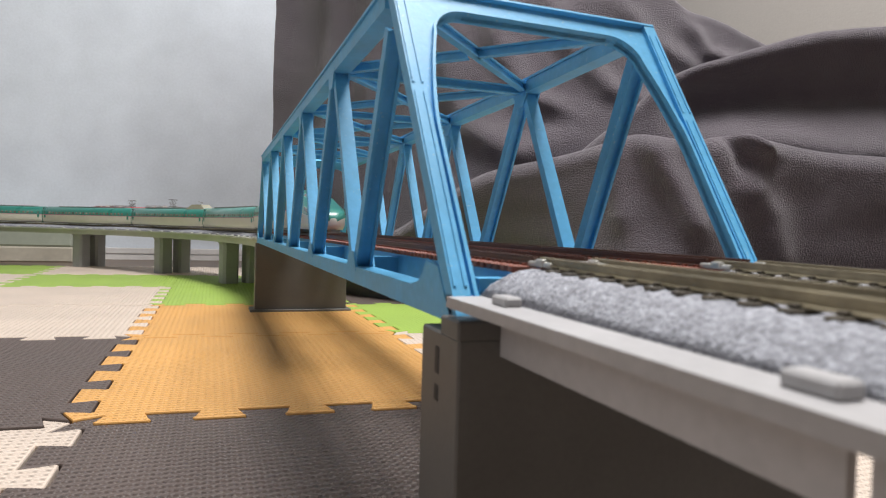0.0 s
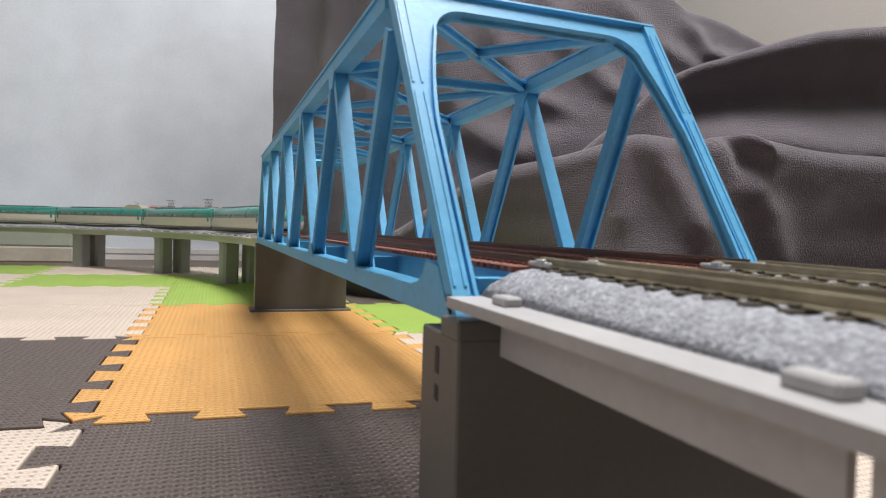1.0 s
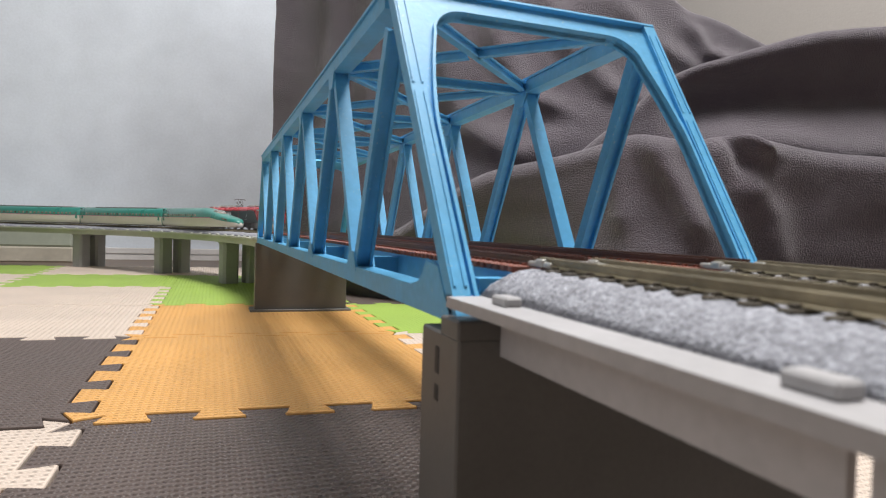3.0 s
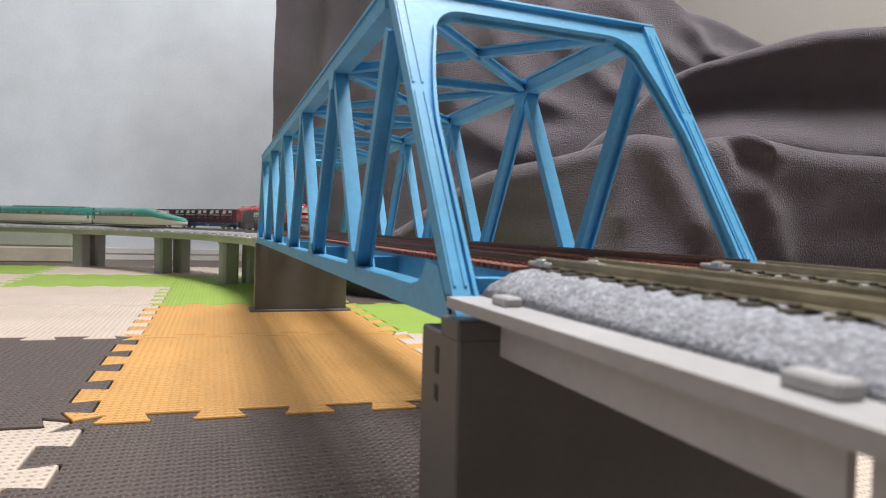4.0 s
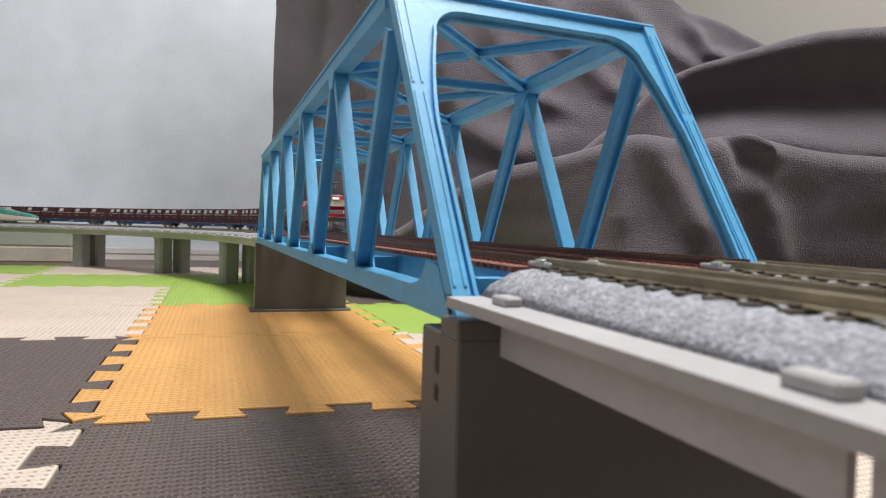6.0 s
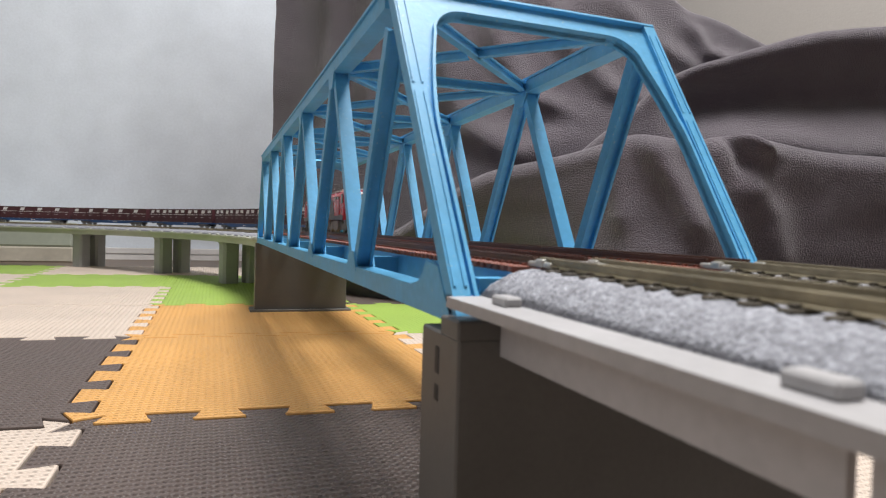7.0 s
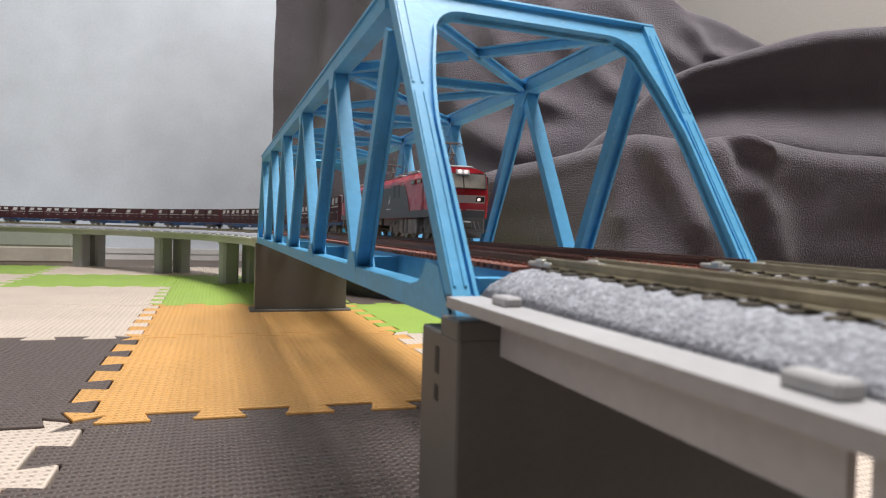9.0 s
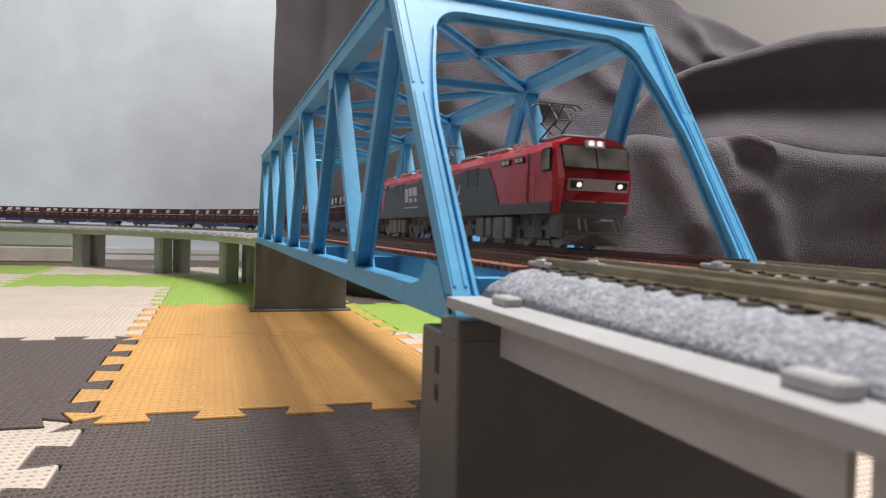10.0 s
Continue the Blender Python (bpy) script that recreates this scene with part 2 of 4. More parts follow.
def room():
    bm = bmesh.new()
    box(bm, ROOM_X0 - 0.1, ROOM_X1 + 0.1, ROOM_Y0 - 0.1, ROOM_Y1 + 0.1, -0.11, -0.0105)
    tagged(part("floor", bm, FLOOR), "brown wooden room floor under the foam mats", "floor", kind="structure")
    bm = bmesh.new()
    box(bm, ROOM_X0, ROOM_X1 + 0.1, ROOM_Y1, ROOM_Y1 + 0.1, -0.0105, ROOM_Z)
    tagged(part("wall_north", bm, WALL), "white wallpapered wall behind the viaduct", "wall", kind="structure")
    # the west wall, out of view, has a window added for the fill lamp
    bm = bmesh.new()
    for a in ((ROOM_Y0, -1.05, -0.0105, ROOM_Z), (0.45, ROOM_Y1 + 0.1, -0.0105, ROOM_Z), (-1.05, 0.45, -0.0105, 0.9), (-1.05, 0.45, 2.1, ROOM_Z)):
        box(bm, ROOM_X0 - 0.1, ROOM_X0, a[0], a[1], a[2], a[3])
    tagged(part("wall_west", bm, WALL_WARM), "plain beige unseen wall with an added window", "wall", kind="structure")
    win = tagged(new("window_1"), "added white window frame in the unseen west wall", "window", kind="structure")
    bm = bmesh.new()
    for a in ((-1.05, -1.0, 0.9, 2.1), (0.40, 0.45, 0.9, 2.1), (-1.0, 0.40, 0.9, 0.95), (-1.0, 0.40, 2.05, 2.1), (-0.33, -0.27, 0.95, 2.05)):
        box(bm, ROOM_X0 - 0.08, ROOM_X0 - 0.03, a[0], a[1], a[2], a[3])
    part("added_window_frame", bm, TRIM, win)
    bm = bmesh.new()
    box(bm, ROOM_X1, ROOM_X1 + 0.1, ROOM_Y0, ROOM_Y1, -0.0105, ROOM_Z)
    tagged(part("wall_east", bm, WALL_WARM), "plain beige wallpapered wall", "wall", kind="structure")
    bm = bmesh.new()
    box(bm, ROOM_X0, ROOM_X1, ROOM_Y0 - 0.1, ROOM_Y0, -0.0105, ROOM_Z)
    tagged(part("wall_south", bm, WALL_SOUTH), "plain unseen wall behind the camera, dark to cut bounced light", "wall", kind="structure")
    bm = bmesh.new()
    box(bm, ROOM_X0 - 0.1, ROOM_X1 + 0.1, ROOM_Y0 - 0.1, ROOM_Y1 + 0.1, ROOM_Z, ROOM_Z + 0.1)
    tagged(part("ceiling", bm, CEILING), "plain greyish room ceiling", "ceiling", kind="structure")
    bm = bmesh.new()
    box(bm, ROOM_X0, ROOM_X1, ROOM_Y1 - 0.012, ROOM_Y1 - 0.002, -0.0105, 0.0075)
    box(bm, ROOM_X0, ROOM_X1, ROOM_Y1 - 0.014, ROOM_Y1 - 0.002, 0.0095, 0.031, 0.002)
    tagged(part("baseboard", bm, TRIM), "white baseboard with a grooved top edge", "baseboard", kind="structure")
    lamp = empty("ceiling_lamp", "flat white square ceiling lamp, lit", "lamp", at=(0.46, 0.36, 2.35))
    bm = bmesh.new()
    box(bm, -0.50, 0.50, -0.50, 0.50, 0.0, 0.05, 0.01)
    part("housing", bm, TRIM, lamp)
    # low grey-green bin by the wall
    bin_ = empty("storage_box", "low grey-green plastic box on a beige base by the wall", "box", at=(-0.86, 2.235, -0.0105))
    bm = bmesh.new()
    box(bm, -0.14, 0.38, -0.05, 0.06, 0.048, 0.125, 0.006)
    part("bin", bm, GREENISH, bin_)
    bm = bmesh.new()
    box(bm, -0.145, 0.385, -0.06, 0.065, 0.0, 0.048, 0.004)
    part("base", bm, BEIGE, bin_, "beige base board")


# ---- foam mats ----
TILE = 0.289
OX = -0.142
ROWS = {-2: -0.30, -1: -0.02, 0: 0.288, 1: 0.606, 2: 0.900, 3: 1.195, 4: 1.490, 5: 1.785}   # seams across


def seam(length, flip):
    """Dovetail seam from 0 to length: points (along, out)."""
    pts, pitch, h = [(0.0, 0.0)], length / 5, 0.0092
    for k in range(5):
        c = (k + 0.5) * pitch
        s = h * flip
        pts += [(c - 0.0118, -s), (c - 0.0150, s * 0.45), (c - 0.0166, s * 0.80), (c - 0.0150, s), (c + 0.0150, s), (c + 0.0166, s * 0.80), (c + 0.0150, s * 0.45), (c + 0.0118, -s)]
    return pts + [(length, 0.0)]


def mats():
    plan = {
        (0, 0): "orange", (0, 1): "orange", (0, -1): "brown", (0, 2): "green", (0, 3): "green", (0, 4): "cream",
        (-1, 0): "brown", (-1, 1): "cream", (-1, 2): "cream", (-1, 3): "green", (-1, 4): "cream", (-1, -1): "cream",
        (-2, 3): "cream", (-2, 4): "green", (-2, 2): "cream", (-2, 1): "cream", (-2, 0): "brown", (-2, -1): "brown",
        (1, 1): "green", (1, 0): "cream", (1, -1): "cream", (1, 2): "brown", (1, -2): "brown", (2, -1): "brown", (2, 0): "brown", (2, 1): "brown",
        (0, -2): "cream", (-1, -2): "brown", (1, 3): "cream", (2, -2): "cream", (-2, -2): "cream", (-3, 4): "cream", (-3, 3): "green", (-3, 2): "brown", (-3, 1): "cream",
    }
    words = {"orange": "orange interlocking foam floor tile with woven grain", "brown": "dark brown interlocking foam floor tile with woven grain",
             "cream": "cream interlocking foam floor tile with woven grain", "green": "lime green interlocking foam floor tile with woven grain"}
    rng = random.Random(3)
    for (i, j), col in sorted(plan.items()):
        v0, v1 = ROWS[j], ROWS[j + 1]
        tall = v1 - v0
        pts = [(a, o) for a, o in seam(TILE, -1)[:-1]]
        pts += [(TILE + o, a) for a, o in seam(tall, 1)[:-1]]
        pts += [(a, tall + o) for a, o in seam(TILE, -1)[::-1][:-1]]
        pts += [(o, a) for a, o in seam(tall, 1)[::-1][:-1]]
        mu, mv = TILE / 2, tall / 2
        pts = [((a - mu) * 0.9945, (b - mv) * 0.9945) for a, b in pts]
        bm = bmesh.new()
        ring = [bm.verts.new((a, b - 0.045 * a, 0)) for a, b in pts]
        top = bm.faces.new(ring)
        rim = [e for e in top.edges]
        made = bmesh.ops.extrude_face_region(bm, geom=[top])
        bmesh.ops.translate(bm, verts=[v for v in made["geom"] if isinstance(v, bmesh.types.BMVert)], vec=(0, 0, -0.0104))
        bmesh.ops.bevel(bm, geom=rim, offset=0.0012, segments=2, profile=0.5, affect="EDGES", clamp_overlap=True)
        ob = tagged(part("foam_tile", bm, FOAM[col]), words[col], "foam tile", "foam tiles on the floor")
        u, v = i * TILE + mu, v0 + mv
        ob.location = (OX + u, v - 0.045 * u, 0.0006 * j + rng.uniform(-0.0002, 0.0004))
        ob.rotation_euler = (0, 0, radians(rng.uniform(-0.2, 0.2)))


# ---- fleece blanket ----


def path_at(pl, u):
    d = [0.0]
    for a, b in zip(pl, pl[1:]):
        d.append(d[-1] + math.hypot(b[0] - a[0], b[1] - a[1]))
    s = u * d[-1]
    for k in range(len(pl) - 1):
        if s <= d[k + 1] + 1e-9:
            f = (s - d[k]) / (d[k + 1] - d[k])
            return [pl[k][c] * (1 - f) + pl[k + 1][c] * f for c in range(len(pl[k]))], (k + f)
    return list(pl[-1]), len(pl) - 1


def smooth_path(pl, n=4):
    """Corner cutting, so that the plan line runs in soft bends."""
    for _ in range(n):
        out = [pl[0]]
        for a, b in zip(pl, pl[1:]):
            out += [tuple(a[c] * 0.75 + b[c] * 0.25 for c in range(len(a))), tuple(a[c] * 0.25 + b[c] * 0.75 for c in range(len(a)))]
        pl = out + [pl[-1]]
    return pl


def bump(x, c, w):
    return math.exp(-((x - c) / w) ** 2)


def ridge(line, height, width):
    """A fold along a line of (x, z) on the sheet: rounded across, faded at its ends."""
    def at(x, z):
        best, where = 9.0, 0.0
        n = len(line) - 1
        for k in range(n):
            (x0, z0), (x1, z1) = line[k], line[k + 1]
            dx, dz = x1 - x0, z1 - z0
            f = max(0.0, min(1.0, ((x - x0) * dx + (z - z0) * dz) / (dx * dx + dz * dz)))
            d = math.hypot(x - x0 - f * dx, z - z0 - f * dz)
            if d < best:
                best, where = d, (k + f) / n
        fade = min(1.0, 4 * where + 0.25, 4 * (1 - where) + 0.25)
        return height * fade * math.exp(-(best / width) ** 2)
    return at


def sheet(bm, plan, spread, ridges, nu, nv, seed, roll=0.02, rough=1.0):
    """A draped sheet that rolls over a plan line of (x, y, top height) and falls to the floor; spread(x) leans its foot out."""
    pl = smooth_path(plan)
    grid = []
    for i in range(nu + 1):
        u = i / nu
        p, _ = path_at(pl, u)
        p2, _ = path_at(pl, min(1, u + 0.01))
        p1, _ = path_at(pl, max(0, u - 0.01))
        tx, ty = p2[0] - p1[0], p2[1] - p1[1]
        l = math.hypot(tx, ty)
        nx, ny = ty / l, -tx / l     # towards the bridge
        if nx * (-0.3 - p[0]) + ny * (-0.2 - p[1]) < 0:
            nx, ny = -nx, -ny
        top = p[2] + 0.006 * rough * noise.noise(Vector((u * 11, seed, 2.0)))
        row = [bm.verts.new((p[0] - nx * 0.15, p[1] - ny * 0.15, top - 0.07))]
        places = []
        for k in range(9):
            a = radians(-55 + 145 * k / 9)
            places.append((-roll + roll * math.sin(a), top - roll + roll * math.cos(a), 0.0))
        for j in range(nv + 1):
            v = j / nv
            places.append((0.0, (top - roll) * (1 - v) - 0.010 * v, v))
        for out, z, v in places:
            o = out + spread(p[0]) * v * (0.5 + 0.5 * v)
            o += sum(r(p[0], z) for r in ridges)
            o += rough * (0.011 * noise.noise(Vector((p[0] * 9 + seed, z * 7, seed))) + 0.0035 * noise.noise(Vector((p[0] * 34, z * 26, seed + 4))))
            row.append(bm.verts.new((p[0] + nx * o, p[1] + ny * o, z + 0.002)))
        grid.append(row)
    for a, b in zip(grid, grid[1:]):
        for k in range(len(a) - 1):
            bm.faces.new((a[k], b[k], b[k + 1], a[k + 1]))


def blanket():
    bm = bmesh.new()
    # the tall fall at the back, hung high
    back = [(0.088, 1.495, 1.44), (0.16, 1.42, 1.54), (0.24, 1.25, 1.25), (0.31, 1.10, 0.98), (0.40, 0.99, 0.82), (0.55, 0.88, 0.69), (0.66, 0.81, 0.60), (0.70, 0.792, 0.525), (0.77, 0.765, 0.503), (0.83, 0.745, 0.468), (1.0, 0.70, 0.42), (1.5, 0.6, 0.38)]
    sheet(bm, back, lambda x: 0.04 + 0.15 * min(1.0, max(0.0, (x - 0.3) / 0.15)), [
        ridge([(0.205, 1.2), (0.21, 0.6), (0.205, 0.0)], 0.026, 0.022),
        ridge([(0.262, 1.0), (0.270, 0.5), (0.262, 0.0)], 0.022, 0.020),
        ridge([(0.335, 0.75), (0.366, 0.52), (0.388, 0.37), (0.428, 0.295), (0.480, 0.255), (0.545, 0.280)], 0.024, 0.026),
        ridge([(0.42, 0.60), (0.445, 0.46), (0.49, 0.36), (0.56, 0.32)], 0.015, 0.017),
        ridge([(0.49, 0.60), (0.53, 0.47), (0.60, 0.37), (0.68, 0.33)], 0.015, 0.018),
        ridge([(0.60, 0.54), (0.66, 0.45), (0.74, 0.40)], 0.012, 0.018),
        ridge([(0.71, 0.50), (0.74, 0.44), (0.82, 0.41)], 0.014, 0.014),
    ], 240, 110, 1.0, 0.02, 0.6)
    # the broad sheet beside the near end
    side = [(0.40, 0.86, 0.17), (0.474, 0.774, 0.237), (0.533, 0.71, 0.313), (0.561, 0.68, 0.354), (0.591, 0.654, 0.376), (0.646, 0.623, 0.395), (0.686, 0.60, 0.409), (0.726, 0.577, 0.419), (0.783, 0.552, 0.431), (0.839, 0.527, 0.442), (1.4, 0.30, 0.46)]
    sheet(bm, side, lambda x: -0.03, [
        ridge([(0.61, 0.268), (0.70, 0.264), (0.80, 0.250), (1.1, 0.235)], 0.020, 0.030),
        ridge([(0.56, 0.315), (0.66, 0.335), (0.84, 0.345), (1.2, 0.35)], -0.050, 0.050),
        ridge([(0.80, 0.24), (0.795, 0.15), (0.78, 0.03)], 0.022, 0.024),
        ridge([(0.66, 0.25), (0.68, 0.15), (0.69, 0.03)], 0.016, 0.026),
    ], 120, 60, 5.0, 0.025, 0.7)
    # the low mound in front
    mound = [(0.135, 1.16, 0.085), (0.160, 1.00, 0.085), (0.22, 0.90, 0.12), (0.293, 0.809, 0.190), (0.325, 0.771, 0.216), (0.379, 0.708, 0.229), (0.413, 0.668, 0.239), (0.446, 0.634, 0.252), (0.479, 0.601, 0.266), (0.510, 0.570, 0.256), (0.545, 0.545, 0.253), (0.580, 0.524, 0.264), (0.641, 0.518, 0.258), (0.743, 0.495, 0.238), (1.3, 0.26, 0.225)]
    sheet(bm, mound, lambda x: -0.03 + 0.09 * bump(x, 0.50, 0.07), [
        ridge([(0.495, 0.262), (0.510, 0.215), (0.535, 0.16), (0.555, 0.11)], 0.020, 0.014),
        ridge([(0.462, 0.250), (0.466, 0.19), (0.475, 0.12)], 0.012, 0.013),
        ridge([(0.560, 0.270), (0.583, 0.256), (0.597, 0.232), (0.603, 0.205)], -0.016, 0.012),
        ridge([(0.590, 0.275), (0.612, 0.255), (0.640, 0.235)], 0.018, 0.012),
        ridge([(0.600, 0.21), (0.64, 0.15), (0.67, 0.06)], 0.018, 0.022),
        
    ], 200, 60, 9.0, 0.024, 0.6)
    tagged(part("fleece_blanket", bm, BLANKET, smooth=True), "dark grey fleece blanket draped in soft folds beside the bridge", "blanket")


# ---- bridge ----
PANEL, BAYS = 0.13764, 6
X_IN, X_OUT, DEEP = 0.1183, 0.1273, 0.009
CHORD_LO, CHORD_HI, TOP_LO, TOP_HI = 0.0988, 0.1063, 0.2095, 0.2175
SLOPE = 0.696
LENGTH = PANEL * BAYS


def bend(y, x):
    """The right-hand truss stands slightly inwards at its near end."""
    if x < 0.06:
        return 0.0
    return -0.0124 + 0.0062 * max(0, y) / 0.0765 if y < 0.0765 else -0.0062 * max(0.0, 1 - (y - 0.0765) / 0.15)


def end_frame(parent, mirror):
    """Sloping end posts and portal; mirror puts it at the far end."""
    h = TOP_HI - CHORD_LO
    d = Vector((0, SLOPE, 1)).normalized()
    n = Vector((0, 1, -SLOPE)).normalized()
    full = h / d.z

    def to_world(a, b, c):
        p = Vector((a, 0, CHORD_LO)) + d * b + n * c
        y = p.y - 0.0055
        if mirror:
            return (p.x, LENGTH - y, p.z)
        f = min(1, max(0, (p.x - DEEP) / (X_IN - DEEP)))
        return (p.x - f * (0.0062 + 0.0062 * (1 - b / full)), y + 0.004 * f, p.z)

    thick, band, post_in = 0.0058, 0.0054, 0.0076
    gus0, low = full * 0.50, full - 0.0122
    for side in (0, 1):
        def f(a):
            return a if not side else X_OUT - a
        bm = bmesh.new()
        extrude_outline(bm, [(f(a), b) for a, b in ((0, 0), (band, 0), (band, full - 0.0012), (0, full - 0.0012))], to_world, thick)
        post = part("end_post", bm, BLUE, parent)
        for lo, hi in ((0.012, full * 0.60), (full * 0.63, full - 0.008)):
            for a in (0.0007, band - 0.0015):
                bm = bmesh.new()
                extrude_outline(bm, [(f(x), y) for x, y in ((a, lo), (a + 0.0008, lo), (a + 0.0008, hi), (a, hi))], lambda p, q, c: to_world(p, q, c - 0.0004), 0.0008)
                part("rib", bm, BLUE, post)
    # recessed portal plate with haunches: an inner edge, and an outer edge along the posts and the top
    arc, r, x_in = 8, 0.014, DEEP + 0.0055
    inner, outer = [(post_in, 0.0), (post_in, gus0 * 0.5)], [(band, 0.0), (band, gus0 * 0.5)]
    for k in range(9):
        f = k / 8
        y = gus0 + (low - r - gus0) * f
        inner.append((post_in + (x_in - post_in) * f ** 1.6, y))
        outer.append((band, y))
    for k in range(1, arc + 1):
        a = math.pi - (math.pi / 2) * k / arc
        inner.append((x_in + r + r * math.cos(a), low - r + r * math.sin(a)))
        g = min(1.0, 2 * k / arc)
        h = max(0.0, 2 * k / arc - 1)
        outer.append((band + (x_in + r - band) * h, (low - r) * (1 - g) + (full - 0.0012) * g))
    inner += [(X_OUT - a, b) for a, b in inner[::-1]]
    outer += [(X_OUT - a, b) for a, b in outer[::-1]]

    def strip(e0, e1, c0, c1):
        bm = bmesh.new()
        rows = [[bm.verts.new(to_world(a, b, c)) for a, b in edge] for edge, c in ((e0, c0), (e1, c0), (e1, c1), (e0, c1))]
        for i in range(4):
            lo_, hi_ = rows[i], rows[(i + 1) % 4]
            for k in range(len(e0) - 1):
                bm.faces.new((lo_[k], lo_[k + 1], hi_[k + 1], hi_[k]))
        for k in (0, -1):
            bm.faces.new([row[k] for row in rows])
        return bm

    portal = part("portal", strip(inner, outer, 0.0018, 0.0040), BLUE, parent, "light blue portal plate with rounded haunches")
    # lip along the opening
    lip = []
    for k in range(len(inner)):
        a0, b0 = inner[max(0, k - 1)]
        a1, b1 = inner[min(len(inner) - 1, k + 1)]
        l = math.hypot(a1 - a0, b1 - b0)
        lip.append((inner[k][0] - (b1 - b0) / l * 0.0012, inner[k][1] + (a1 - a0) / l * 0.0012))
    part("lip", strip(inner, lip, -0.0002, 0.0052), BLUE, portal)
    bm = bmesh.new()
    extrude_outline(bm, [(0, full - 0.0012), (X_OUT, full - 0.0012), (X_OUT, full), (0, full)], lambda a, b, c: to_world(a, b, c - 0.0002), thick + 0.0002)
    part("flange", bm, BLUE, portal)


def truss(parent, x0, inner):
    """One side: chords, diagonals and node plates. x0 is its outer face; inner is +1 if the track lies at greater x."""
    xm = x0 + inner * DEEP / 2
    lo, hi = min(x0, x0 + inner * DEEP), max(x0, x0 + inner * DEEP)
    def run(y0, y1):
        n = 13
        return [(bend(y0 + (y1 - y0) * i / (n - 1), x0), y0 + (y1 - y0) * i / (n - 1), 1, 0, 0) for i in range(n)]

    bm = bmesh.new()
    sweep(bm, deck_section(lo, hi, CHORD_LO, CHORD_HI), run(0.0, LENGTH))
    chord = part("bottom_chord", bm, BLUE, parent)
    bm = bmesh.new()
    sweep(bm, deck_section(lo, hi, TOP_LO, TOP_HI - 0.0010), run(PANEL * 0.5 + 0.016, LENGTH - PANEL * 0.5 - 0.003))
    top = part("top_chord", bm, BLUE, parent)
    bm = bmesh.new()
    sweep(bm, deck_section(lo - 0.0010, hi + 0.0010, TOP_HI - 0.0010, TOP_HI + 0.0004), run(PANEL * 0.5 + 0.016, LENGTH - PANEL * 0.5 + 0.002))
    part("cover_plate", bm, BLUE, top)
    for k in range(BAYS):
        y_t = (k + 0.5) * PANEL
        if k > 0:
            bm = bmesh.new()
            bar(bm, (xm + bend(k * PANEL, x0), k * PANEL + 0.002, CHORD_HI - 0.001), (xm + bend(y_t, x0), y_t - 0.002, TOP_LO + 0.001), (1, 0, 0), 0.0052, DEEP - 0.0016)
            part("diagonal", bm, BLUE, parent)
        if k < BAYS - 1:
            bm = bmesh.new()
            h_beam(bm, (xm + bend(y_t, x0), y_t + (0.015 if k == 0 else 0.003), TOP_LO + (-0.008 if k == 0 else 0.001)), (xm + bend((k + 1) * PANEL, x0), (k + 1) * PANEL - 0.003, CHORD_HI - 0.001), (1, 0, 0), 0.0061, DEEP - 0.0014)
            part("diagonal", bm, BLUE, parent, "light blue open-channel diagonal")
        # node plates
        for y, z0, z1, w in (((y_t, TOP_LO - 0.008, TOP_LO + 0.002, 0.010),) if 0 < k < BAYS - 1 else ()) + (((k * PANEL, CHORD_HI - 0.002, CHORD_HI + 0.007, 0.011),) if k else ()):
            bm = bmesh.new()
            s = 1 if z1 > 0.15 else -1
            zz = (z0, z1) if s > 0 else (z1, z0)
            for xx in (lo - 0.0002 + bend(y, x0), hi - 0.0008 + bend(y, x0)):
                extrude_outline(bm, [(y - w * 0.45, zz[0]), (y + w * 0.45, zz[0]), (y + w, zz[1]), (y - w, zz[1])], lambda a, b, c, xx=xx: (xx + c, a, b), 0.0010)
            part("node_plate", bm, BLUE, parent)
    for y_end, s in ((0.0, 1), (LENGTH, -1)) if inner > 0 else ():
        bm = bmesh.new()
        outline = [(0.0, CHORD_LO), (0.044, CHORD_HI - 0.001), (0.0315, 0.1078), (0.0265, 0.1105), (0.0235, 0.1150), (0.012, 0.1135)]
        extrude_outline(bm, [(y_end + s * a, b) for a, b in outline], lambda a, b, c: (x0 - 0.0003 + c, a, b), 0.0011)
        part("end_gusset", bm, BLUE, parent)
    return chord


